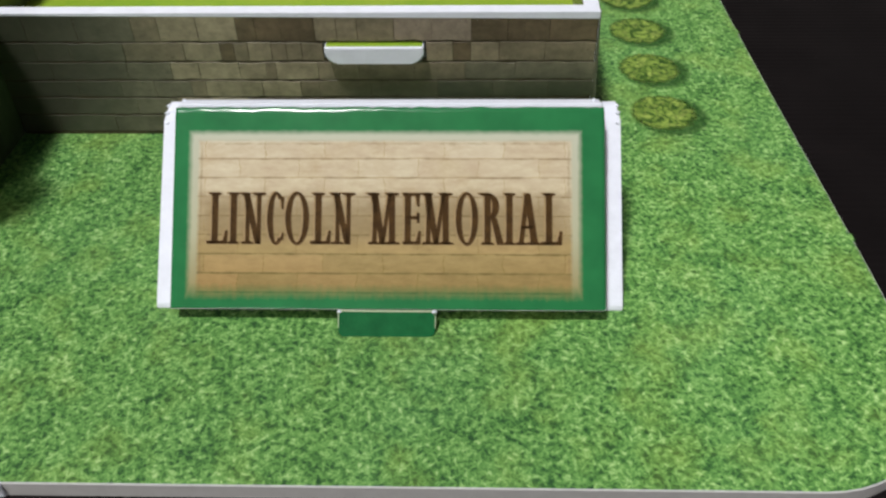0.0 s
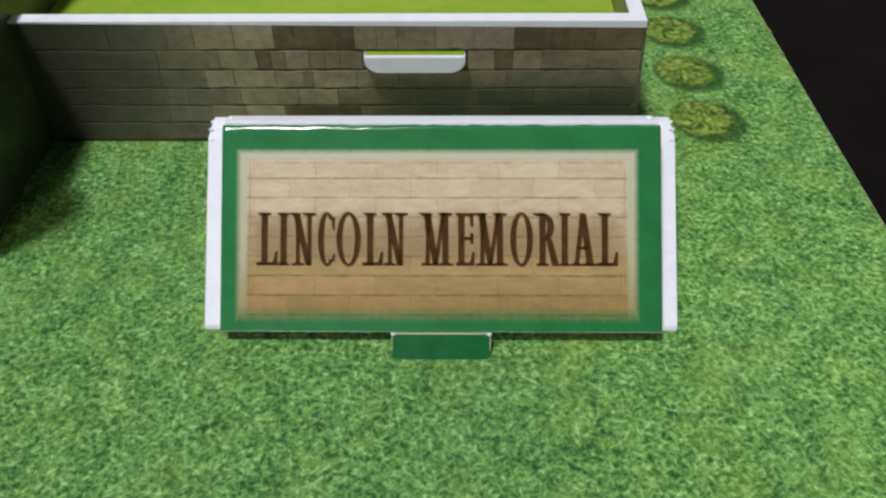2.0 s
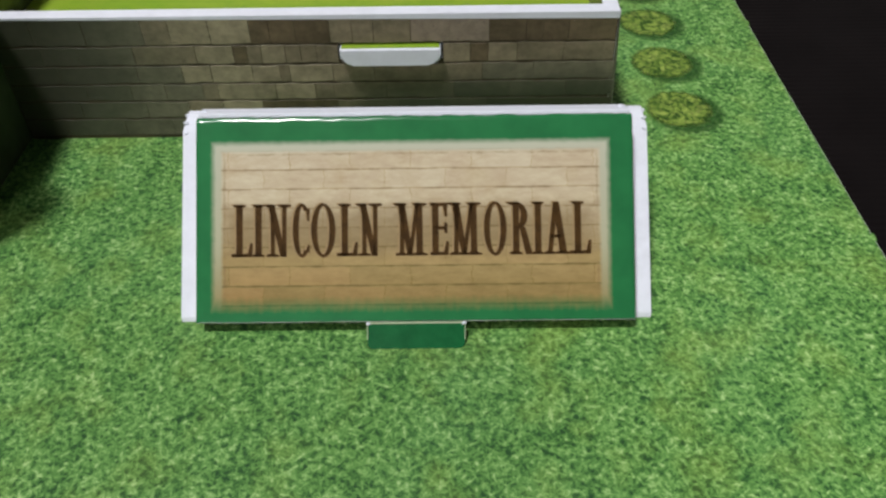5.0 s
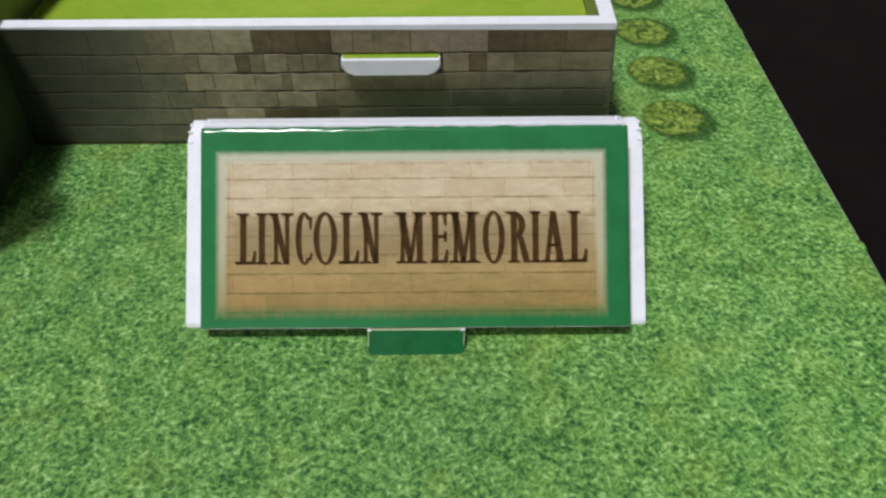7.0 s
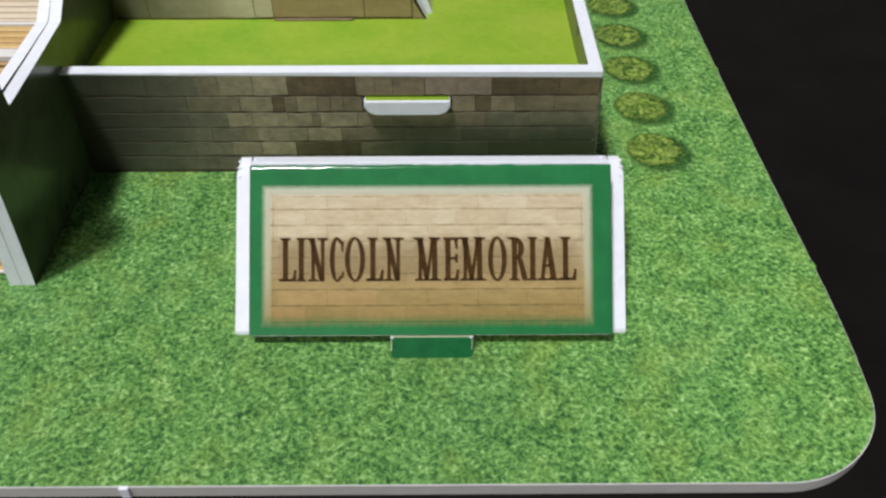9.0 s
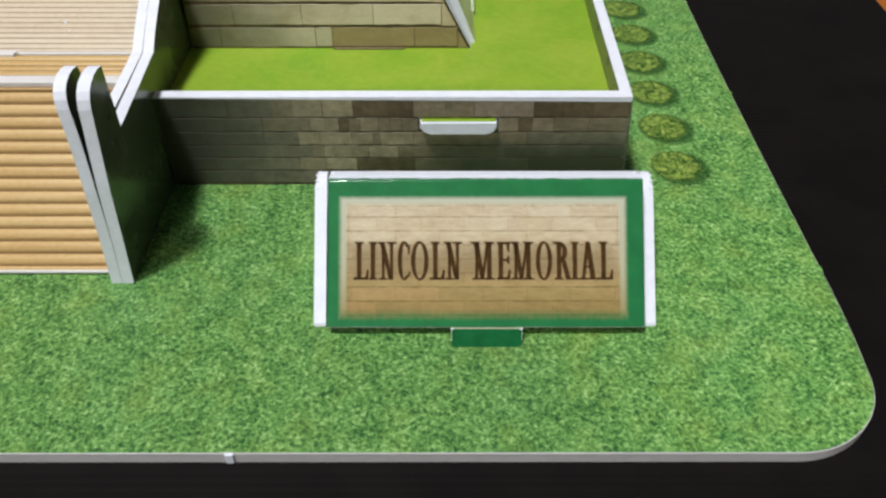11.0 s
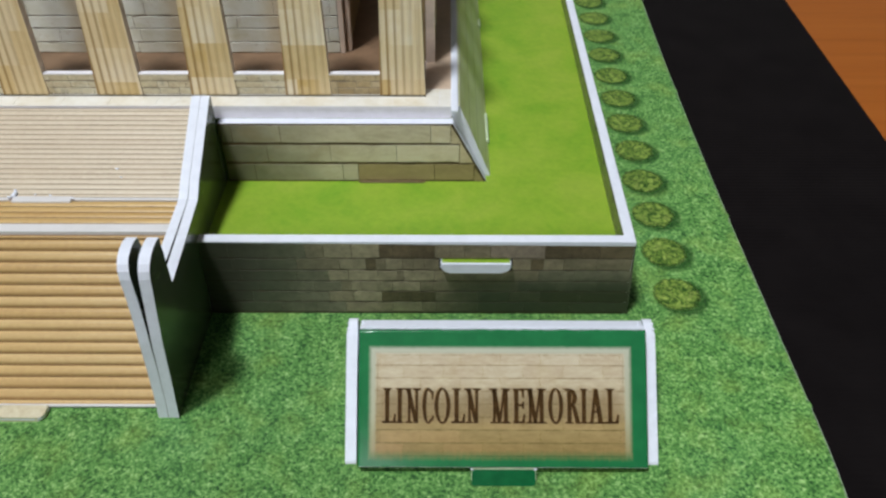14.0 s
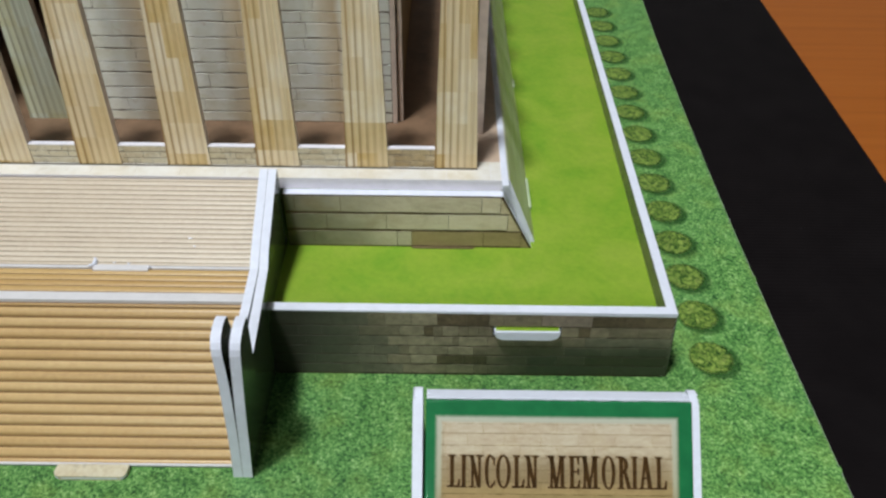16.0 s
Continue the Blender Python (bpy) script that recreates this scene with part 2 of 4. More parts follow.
def step_print(name, a, b_, c_, rough=0.35, shaded=False):
    """Printed steps; the steep flight's print runs from a brown lower edge to a bright upper one on each step."""
    m, nt, b = nodes_of(name, rough, 0.5)
    v = place(nt)
    own = ramp_of(nt, random_of(nt), [(0.0, a), (0.5, b_), (1.0, c_)])
    streak = noise_of(nt, place(nt, 0.03, 0.6, 0.6), 1.0, 4.0, 0.65)
    c = mix_of(nt, 0.5, own, ramp_of(nt, streak, [(0.3, a), (0.5, b_), (0.7, c_)]))
    c = mix_of(nt, 0.25, c, ramp_of(nt, noise_of(nt, v, 0.8, 4.0, 0.7), [(0.3, (0.3, 0.3, 0.3)), (0.7, (0.7, 0.7, 0.7))]), "OVERLAY")
    if shaded:
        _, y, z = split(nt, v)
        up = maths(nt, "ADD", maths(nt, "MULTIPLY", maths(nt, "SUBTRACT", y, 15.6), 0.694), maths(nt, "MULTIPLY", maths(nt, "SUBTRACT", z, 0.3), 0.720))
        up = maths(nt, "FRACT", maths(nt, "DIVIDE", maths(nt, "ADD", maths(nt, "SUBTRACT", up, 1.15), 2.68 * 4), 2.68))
        # printed riser shading, painted from brown at the lower edge to bright above
        riser_shade = ramp_of(nt, up, [(0.0, (0.75, 0.75, 0.75)), (0.16, (0.46, 0.46, 0.46)), (0.42, (0.10, 0.10, 0.10)), (0.9, (0, 0, 0))])
        c = mix_of(nt, riser_shade, c, (0.235, 0.125, 0.040))
    nt.links.new(c, b.inputs["Base Color"])
    return m


def column_print(name, pale, cream, ochre, line):
    """Stone drums in a column's own frame: most cream, some blocks ochre, with printed flutes darker on one side."""
    m, nt, b = nodes_of(name, 0.45, 0.4)
    tc = nt.nodes.new("ShaderNodeTexCoord")
    mp = nt.nodes.new("ShaderNodeMapping")
    mp.inputs["Scale"].default_value = (1 / U, 1 / U, 1 / U)
    nt.links.new(tc.outputs["Object"], mp.inputs["Vector"])
    x, _, z = split(nt, mp.outputs["Vector"])
    own = random_of(nt)
    cx = nt.nodes.new("ShaderNodeCombineXYZ")
    nt.links.new(maths(nt, "ADD", x, maths(nt, "MULTIPLY", own, 300.0)), cx.inputs[0])
    nt.links.new(maths(nt, "ADD", z, maths(nt, "MULTIPLY", own, 777.0)), cx.inputs[1])
    br = nt.nodes.new("ShaderNodeTexBrick")
    br.offset, br.squash = 0.5, 1.0
    nt.links.new(cx.outputs[0], br.inputs["Vector"])
    for key, value in (("Scale", 1.0), ("Brick Width", 6.1), ("Row Height", 9.4), ("Mortar Size", 0.02), ("Bias", -0.1)):
        br.inputs[key].default_value = value
    br.inputs["Color1"].default_value = (*pale, 1)
    br.inputs["Color2"].default_value = (*ochre, 1)
    br.inputs["Mortar"].default_value = (*cream, 1)
    soft = noise_of(nt, cx.outputs[0], 0.09, 3.0, 0.6)
    c = mix_of(nt, ramp_of(nt, soft, [(0.40, (0.0, 0.0, 0.0)), (0.66, (0.75, 0.75, 0.75))]), br.outputs["Color"], cream)
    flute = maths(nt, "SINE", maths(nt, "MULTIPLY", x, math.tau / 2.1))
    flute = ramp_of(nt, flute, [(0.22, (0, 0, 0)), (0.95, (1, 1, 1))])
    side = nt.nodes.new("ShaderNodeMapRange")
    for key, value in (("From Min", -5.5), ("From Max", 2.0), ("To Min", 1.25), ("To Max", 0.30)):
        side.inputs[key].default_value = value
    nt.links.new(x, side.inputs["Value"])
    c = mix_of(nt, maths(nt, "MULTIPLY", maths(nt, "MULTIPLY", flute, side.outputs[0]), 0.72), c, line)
    st = nt.nodes.new("ShaderNodeMapping")
    st.inputs["Scale"].default_value = (2.2, 0.10, 1.0)
    nt.links.new(cx.outputs[0], st.inputs["Vector"])
    grain = noise_of(nt, st.outputs[0], 1.0, 4.0, 0.7)
    c = mix_of(nt, 0.25, c, ramp_of(nt, grain, [(0.28, (0.30, 0.30, 0.30)), (0.5, (0.5, 0.5, 0.5)), (0.72, (0.70, 0.70, 0.70))]), "OVERLAY")
    nt.links.new(c, b.inputs["Base Color"])
    return m


def sign_print():
    """Glossy green card with a soft-edged printed stone field, paler towards its top."""
    m, nt, b = nodes_of("printed_sign_card", 0.16, 0.5)
    tc = nt.nodes.new("ShaderNodeTexCoord")
    mp = nt.nodes.new("ShaderNodeMapping")
    mp.inputs["Scale"].default_value = (1 / U, 1 / U, 1 / U)
    nt.links.new(tc.outputs["Object"], mp.inputs["Vector"])
    v = mp.outputs["Vector"]
    x, y, _ = split(nt, v)
    ragged = maths(nt, "MULTIPLY", maths(nt, "SUBTRACT", noise_of(nt, v, 0.9, 4.0, 0.7), 0.5), 0.5)
    ax = maths(nt, "SUBTRACT", 28.0, maths(nt, "ABSOLUTE", maths(nt, "ADD", x, 0.6)))
    at = maths(nt, "SUBTRACT", 25.42, y)
    framed = maths(nt, "ADD", maths(nt, "MINIMUM", ax, at), ragged)
    # its lower edge runs out in short strokes
    st = nt.nodes.new("ShaderNodeMapping")
    st.inputs["Scale"].default_value = (1.4, 0.35, 1.0)
    nt.links.new(v, st.inputs["Vector"])
    ab = maths(nt, "ADD", maths(nt, "SUBTRACT", y, 2.55), maths(nt, "MULTIPLY", maths(nt, "SUBTRACT", noise_of(nt, st.outputs[0], 1.0, 3.0, 0.6), 0.5), 1.3))
    inside = maths(nt, "MINIMUM", framed, maths(nt, "MULTIPLY", ab, 0.36))
    field = nt.nodes.new("ShaderNodeMapRange")
    field.inputs["From Min"].default_value, field.inputs["From Max"].default_value = -0.45, 0.40
    nt.links.new(inside, field.inputs["Value"])
    rim = nt.nodes.new("ShaderNodeMapRange")
    rim.inputs["From Min"].default_value, rim.inputs["From Max"].default_value = 0.95, 1.45
    nt.links.new(framed, rim.inputs["Value"])
    br = nt.nodes.new("ShaderNodeTexBrick")
    br.offset, br.squash = 0.43, 1.0
    drift = nt.nodes.new("ShaderNodeCombineXYZ")
    nt.links.new(maths(nt, "ADD", x, maths(nt, "MULTIPLY", noise_of(nt, v, 0.5, 3.0), 1.2)), drift.inputs[0])
    nt.links.new(maths(nt, "ADD", maths(nt, "SUBTRACT", y, 2.38), maths(nt, "MULTIPLY", maths(nt, "SUBTRACT", noise_of(nt, v, 0.3, 3.0), 0.5), 0.5)), drift.inputs[1])
    nt.links.new(drift.outputs[0], br.inputs["Vector"])
    for key, value in (("Scale", 1.0), ("Brick Width", 8.6), ("Row Height", 2.75), ("Mortar Size", 0.07), ("Mortar Smooth", 1.0), ("Bias", 0.0)):
        br.inputs[key].default_value = value
    br.inputs["Color1"].default_value = (0.522, 0.418, 0.288, 1)
    br.inputs["Color2"].default_value = (0.572, 0.470, 0.338, 1)
    br.inputs["Mortar"].default_value = (0.385, 0.275, 0.135, 1)
    # the level joints are darker, and come and go
    wavy = maths(nt, "ADD", maths(nt, "SUBTRACT", y, 2.38), maths(nt, "MULTIPLY", maths(nt, "SUBTRACT", noise_of(nt, v, 0.35, 3.0), 0.5), 0.22))
    level = maths(nt, "PINGPONG", wavy, 1.375)
    level = ramp_of(nt, level, [(0.0, (1, 1, 1)), (0.20, (0, 0, 0))])
    broken = ramp_of(nt, noise_of(nt, v, 0.30, 5.0, 0.75), [(0.42, (0.10, 0.10, 0.10)), (0.58, (1, 1, 1))])
    joint = maths(nt, "MULTIPLY", maths(nt, "MULTIPLY", level, broken), 0.90)
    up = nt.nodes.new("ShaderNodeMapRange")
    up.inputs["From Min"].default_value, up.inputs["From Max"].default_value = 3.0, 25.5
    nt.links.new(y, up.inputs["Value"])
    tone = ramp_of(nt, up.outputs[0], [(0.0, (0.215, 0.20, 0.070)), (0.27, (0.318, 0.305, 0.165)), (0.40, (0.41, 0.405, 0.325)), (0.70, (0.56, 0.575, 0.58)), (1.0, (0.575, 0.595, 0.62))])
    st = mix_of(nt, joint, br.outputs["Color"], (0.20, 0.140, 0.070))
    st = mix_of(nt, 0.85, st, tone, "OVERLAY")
    st = mix_of(nt, 0.45, st, ramp_of(nt, noise_of(nt, place_scaled(nt, v, 0.5, 1.3), 0.55, 5.0, 0.7), [(0.3, (0.30, 0.29, 0.27)), (0.7, (0.68, 0.68, 0.68))]), "OVERLAY")
    wear = ramp_of(nt, noise_of(nt, v, 0.16, 5.0, 0.7, 0.5), [(0.5, (0, 0, 0)), (0.72, (1, 1, 1))])
    st = mix_of(nt, maths(nt, "MULTIPLY", wear, 0.35), st, (0.40, 0.27, 0.12))
    # a brown smudge printed behind the letters
    sx = maths(nt, "SUBTRACT", 26.6, maths(nt, "ABSOLUTE", maths(nt, "ADD", x, 0.65)))
    sy = maths(nt, "SUBTRACT", 4.0, maths(nt, "ABSOLUTE", maths(nt, "SUBTRACT", y, 12.9)))
    near = maths(nt, "ADD", maths(nt, "MINIMUM", sx, sy), maths(nt, "MULTIPLY", maths(nt, "SUBTRACT", noise_of(nt, v, 0.55, 4.0, 0.7), 0.5), 3.4))
    smudge = nt.nodes.new("ShaderNodeMapRange")
    for key, value in (("From Min", -0.6), ("From Max", 2.4), ("To Min", 0.0), ("To Max", 0.55)):
        smudge.inputs[key].default_value = value
    nt.links.new(near, smudge.inputs["Value"])
    st = mix_of(nt, smudge.outputs[0], st, (0.205, 0.140, 0.060))
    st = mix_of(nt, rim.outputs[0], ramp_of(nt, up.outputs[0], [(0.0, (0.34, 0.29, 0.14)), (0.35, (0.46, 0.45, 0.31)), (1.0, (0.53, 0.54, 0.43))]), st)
    thin = ramp_of(nt, maths(nt, "MULTIPLY", framed, 0.1), [(0.135, (0, 0, 0)), (0.158, (0.55, 0.55, 0.55)), (0.185, (0, 0, 0))])
    st = mix_of(nt, maths(nt, "MULTIPLY", thin, broken), st, (0.25, 0.175, 0.085))
    gr = ramp_of(nt, noise_of(nt, v, 0.15, 3.0), [(0.3, (0.018, 0.150, 0.052)), (0.7, (0.024, 0.195, 0.066))])
    nt.links.new(mix_of(nt, field.outputs[0], gr, st), b.inputs["Base Color"])
    bump_of(nt, b, noise_of(nt, v, 0.12, 2.0), 0.10, 0.5)
    return m


def green_card():
    m, nt, b = nodes_of("glossy_green_card", 0.16, 0.5)
    v = place(nt)
    c = ramp_of(nt, noise_of(nt, v, 0.4, 4.0), [(0.3, (0.006, 0.090, 0.028)), (0.7, (0.010, 0.130, 0.040))])
    nt.links.new(c, b.inputs["Base Color"])
    return m


def ribbed_black():
    m, nt, b = nodes_of("black_ribbed_plastic", 0.50, 0.07)
    v = place(nt)
    _, y, _ = split(nt, v)
    rib = maths(nt, "SINE", maths(nt, "MULTIPLY", y, 3.6))
    c = ramp_of(nt, noise_of(nt, v, 0.06, 4.0), [(0.3, (0.0060, 0.0047, 0.0050)), (0.7, (0.0090, 0.0072, 0.0075))])
    dust = ramp_of(nt, noise_of(nt, v, 0.8, 2.0, 0.5), [(0.77, (0, 0, 0)), (0.80, (1, 1, 1))])
    c = mix_of(nt, maths(nt, "MULTIPLY", dust, 0.12), c, (0.3, 0.3, 0.3))
    nt.links.new(c, b.inputs["Base Color"])
    bump_of(nt, b, rib, 0.18, 0.08)
    return m


def wood_top():
    m, nt, b = nodes_of("varnished_orange_wood", 0.32, 0.5)
    v = place(nt, 0.006, 0.16, 0.16)
    c = ramp_of(nt, noise_of(nt, v, 1.0, 6.0, 0.6, 0.3), [(0.30, (0.330, 0.088, 0.010)), (0.48, (0.385, 0.108, 0.013)), (0.62, (0.410, 0.120, 0.016)), (0.78, (0.365, 0.100, 0.012))])
    fine = noise_of(nt, place(nt, 0.02, 1.6, 1.6), 1.0, 3.0)
    c = mix_of(nt, 0.25, c, ramp_of(nt, fine, [(0.3, (0.35, 0.35, 0.35)), (0.7, (0.62, 0.62, 0.62))]), "OVERLAY")
    nt.links.new(c, b.inputs["Base Color"])
    return m


def leaf_print():
    """Light squiggles of leaf on dark green, fading out at a ragged edge."""
    m, nt, b = nodes_of("printed_bush_leaves", 0.42, 0.35)
    v = place(nt)
    line = maths(nt, "ABSOLUTE", maths(nt, "SUBTRACT", noise_of(nt, v, 0.33, 2.0, 0.55, 1.2), 0.5))
    a = ramp_of(nt, line, [(0.0, (0.012, 0.045, 0.008)), (0.034, (0.035, 0.095, 0.014)), (0.080, (0.165, 0.275, 0.045)), (0.17, (0.310, 0.430, 0.085))])
    c = mix_of(nt, 0.42, a, ramp_of(nt, noise_of(nt, v, 0.62, 3.0, 0.65, 1.2), [(0.40, (0.014, 0.055, 0.010)), (0.47, (0.090, 0.180, 0.025)), (0.54, (0.25, 0.36, 0.06)), (0.62, (0.46, 0.54, 0.14))]))
    nt.links.new(c, b.inputs["Base Color"])
    tc = nt.nodes.new("ShaderNodeTexCoord")
    ln = nt.nodes.new("ShaderNodeVectorMath")
    ln.operation = "LENGTH"
    nt.links.new(tc.outputs["Object"], ln.inputs[0])
    r = maths(nt, "MULTIPLY", ln.outputs["Value"], 1 / U)
    r = maths(nt, "ADD", r, maths(nt, "MULTIPLY", maths(nt, "SUBTRACT", noise_of(nt, v, 0.6, 3.0, 0.7), 0.5), 2.6))
    mr = nt.nodes.new("ShaderNodeMapRange")
    for key, value in (("From Min", 5.2), ("From Max", 6.6), ("To Min", 1.0), ("To Max", 0.0)):
        mr.inputs[key].default_value = value
    nt.links.new(r, mr.inputs["Value"])
    nt.links.new(mr.outputs[0], b.inputs["Alpha"])
    return m


def bush_shadow_print():
    """The dark green shadow painted beside a bush as part of the print: it thins out to nothing."""
    m, nt, b = nodes_of("printed_bush_shadow", 0.42, 0.35)
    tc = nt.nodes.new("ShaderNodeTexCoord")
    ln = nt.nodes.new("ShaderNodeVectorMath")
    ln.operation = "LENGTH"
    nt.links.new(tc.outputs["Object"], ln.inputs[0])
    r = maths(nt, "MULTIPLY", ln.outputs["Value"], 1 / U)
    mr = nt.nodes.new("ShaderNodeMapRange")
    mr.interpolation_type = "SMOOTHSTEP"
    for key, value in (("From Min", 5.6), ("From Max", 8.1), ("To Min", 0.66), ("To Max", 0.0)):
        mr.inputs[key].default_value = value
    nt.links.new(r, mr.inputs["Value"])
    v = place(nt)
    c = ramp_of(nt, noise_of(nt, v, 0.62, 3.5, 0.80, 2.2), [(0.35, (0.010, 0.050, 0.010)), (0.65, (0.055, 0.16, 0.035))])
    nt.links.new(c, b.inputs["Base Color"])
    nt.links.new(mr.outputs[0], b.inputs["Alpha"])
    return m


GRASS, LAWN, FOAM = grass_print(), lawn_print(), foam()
FOAM_GREY = foam("grey_foam_edge", (0.60, 0.59, 0.585))
FOAM_WARM = foam("dull_warm_foam_edge", (0.71, 0.69, 0.70))
FOAM_LILAC = foam("lilac_white_foam_edge", (0.86, 0.83, 0.88))
FOAM_DULL = foam("greenish_cut_edge", (0.56, 0.66, 0.44))
JOINT = plain_print("dark_printed_joint", (0.050, 0.036, 0.022), 0.4, 0.3)
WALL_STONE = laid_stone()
BACK_STONE = plain_print("mossy_grey_print", (0.13, 0.135, 0.095), 0.45, 0.06, 0.25)
SIDE_STONE = side_print()
CHEEK_STONE = plain_print("dark_mossy_print", (0.066, 0.084, 0.048), 0.5, 0.05, 0.22)
ASHLAR = ashlar_print()
PALE_JOINT = plain_print("tan_printed_joint", (0.15, 0.115, 0.075), 0.5, 0.2)
BUFF_JOINT = plain_print("brown_printed_joint", (0.075, 0.048, 0.022), 0.4, 0.3)
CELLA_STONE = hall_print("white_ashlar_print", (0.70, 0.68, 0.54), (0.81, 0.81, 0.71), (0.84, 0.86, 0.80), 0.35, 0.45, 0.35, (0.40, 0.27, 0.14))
SILL_BROWN = stone("browner_brick_print", (0.36, 0.26, 0.125), (0.47, 0.36, 0.19), (0.55, 0.45, 0.28), 0.8, 0.45, 0.6)
SILL_STONE = stone("buff_brick_print", (0.54, 0.45, 0.28), (0.64, 0.56, 0.38), (0.70, 0.64, 0.48), 0.8, 0.45, 0.6)
STEP = step_print("ochre_step_print", (0.50, 0.310, 0.120), (0.60, 0.400, 0.165), (0.66, 0.470, 0.225), 0.35, True)
LANDING_STEP = step_print("ochre_landing_print", (0.46, 0.275, 0.100), (0.565, 0.365, 0.140), (0.63, 0.435, 0.190))
STEP_PALE = step_print("cream_step_print", (0.56, 0.455, 0.335), (0.63, 0.530, 0.405), (0.68, 0.585, 0.460), 0.38)
STEP_GROOVE = plain_print("brown_step_groove", (0.23, 0.125, 0.046), 0.3, 0.2)
PALE_GROOVE = plain_print("tan_step_groove", (0.35, 0.270, 0.185), 0.3, 0.12)
COLUMN = column_print("cream_column_print", (0.86, 0.76, 0.57), (0.77, 0.615, 0.36), (0.57, 0.37, 0.085), (0.30, 0.170, 0.045))
COLUMN_EDGE = plain_print("brown_cut_edge", (0.66, 0.55, 0.45), 0.25, 0.2)
HALL_SIDE = plain_print("olive_brown_print", (0.24, 0.175, 0.085), 0.5, 0.05, 0.5)
PALE_EDGE = plain_print("pinkish_cut_edge", (0.78, 0.64, 0.54), 0.15, 0.2)
MARGIN = plain_print("pinkish_tan_paving_print", (0.60, 0.45, 0.335), 0.2, 0.12, 0.4)
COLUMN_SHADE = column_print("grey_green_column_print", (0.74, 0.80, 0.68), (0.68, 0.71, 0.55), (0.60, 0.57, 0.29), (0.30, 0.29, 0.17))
TILE = stone("cream_paving_print", (0.74, 0.68, 0.57), (0.80, 0.76, 0.68), (0.84, 0.81, 0.76), 0.4, 0.40, 0.25, (0.58, 0.48, 0.34))
BROWN_FLOOR = plain_print("brown_paving_print", (0.21, 0.128, 0.076), 0.35, 0.10, 0.45)
SIGN, GREEN = sign_print(), green_card()
INK = plain_print("dark_brown_ink", (0.058, 0.028, 0.007), 0.40, 0.9, 0.6, 0.1)
SHADE_INK = plain_print("mid_brown_ink", (0.135, 0.078, 0.028), 0.25, 0.9, 0.4, 0.2)
PALE_INK = plain_print("pale_brown_ink", (0.33, 0.225, 0.110), 0.15, 0.9, 0.4, 0.2)
BLACK, WOOD = ribbed_black(), wood_top()
LEAF, BUSH_SHADOW = leaf_print(), bush_shadow_print()
PLASTER = plain_print("pale_plaster", (0.38, 0.375, 0.36), 0.06, 0.002, 0.8)
DIM_FLOOR = plain_print("dark_floor_boards", (0.05, 0.032, 0.022), 0.3, 0.004, 0.5)

# ---------------------------------------------------------------- building helpers
BASE = {}


def thing(name, x, y, z, label, category, group="", kind=""):
    """An Empty at a thing's base."""
    ob = new(name)
    ob.location = (x * U, y * U, z * U)
    ob.empty_display_size = 0.005
    BASE[ob] = Vector((x, y, z))
    return tagged(ob, label, category, group, kind)


def part(name, bm, material, parent=None, label="", at=None):
    """Links a bmesh in units, given in world places, as one mesh object under its thing or part."""
    base = BASE.get(parent, Vector((0, 0, 0)))
    own = Vector(at) if at is not None else base
    bm.transform(Matrix.Translation(-own))
    bm.transform(Matrix.Scale(U, 4))
    bmesh.ops.recalc_face_normals(bm, faces=bm.faces)
    me = bpy.data.meshes.new(name)
    bm.to_mesh(me)
    bm.free()
    for m in material if isinstance(material, (list, tuple)) else [material]:
        me.materials.append(m)
    ob = new(name, me)
    ob.location = (own - base) * U
    if parent:
        ob.parent = parent
    BASE[ob] = own
    return tagged(ob, label)


def box(bm, x0, x1, y0, y1, z0, z1, index=0):
    vs = [bm.verts.new((x, y, z)) for x in (x0, x1) for y in (y0, y1) for z in (z0, z1)]
    for f in ((0, 1, 3, 2), (4, 6, 7, 5), (0, 4, 5, 1), (2, 3, 7, 6), (0, 2, 6, 4), (1, 5, 7, 3)):
        bm.faces.new([vs[k] for k in f]).material_index = index
    return bm


def boxed(*a):
    return box(bmesh.new(), *a)


def sheet(outline, axis, a, b, wobble=0.0, bm=None):
    """A sheet of foam board: a flat outline, pushed from a to b along an axis. Broad faces take material 0, cut edges 1."""
    bm = bm or bmesh.new()
    rnd = random.Random(len(outline) * 31 + int(a * 7))

    def point(p, q, k):
        return {"x": (k, p, q), "y": (p, k, q), "z": (p, q, k)}[axis]

    lo = [bm.verts.new(point(p, q, a)) for p, q in outline]
    hi = [bm.verts.new(point(p + rnd.uniform(-wobble, wobble), q + rnd.uniform(-wobble, wobble), b)) for p, q in outline]
    bm.faces.new(lo)
    bm.faces.new(hi[::-1])
    n = len(outline)
    for k in range(n):
        bm.faces.new((lo[k], lo[(k + 1) % n], hi[(k + 1) % n], hi[k])).material_index = 1
    return bm


def rounded(x0, x1, y0, y1, r, steps=8, corners=(1, 1, 1, 1)):
    """A rectangle with round corners, anticlockwise from the lower left."""
    out = []
    for k, (cx, cy, sx, sy) in enumerate(((x0, y0, 1, 1), (x1, y0, -1, 1), (x1, y1, -1, -1), (x0, y1, 1, -1))):
        if not corners[k]:
            out.append((cx, cy))
            continue
        for s in range(steps + 1):
            a = math.pi + k * math.pi / 2 + s / steps * math.pi / 2
            out.append((cx + sx * r + r * math.cos(a), cy + sy * r + r * math.sin(a)))
    return out


def soften(bm, width, segments=2):
    bmesh.ops.bevel(bm, geom=bm.edges[:], offset=width, segments=segments, affect="EDGES", profile=0.5)
    return bm


STONES = {}


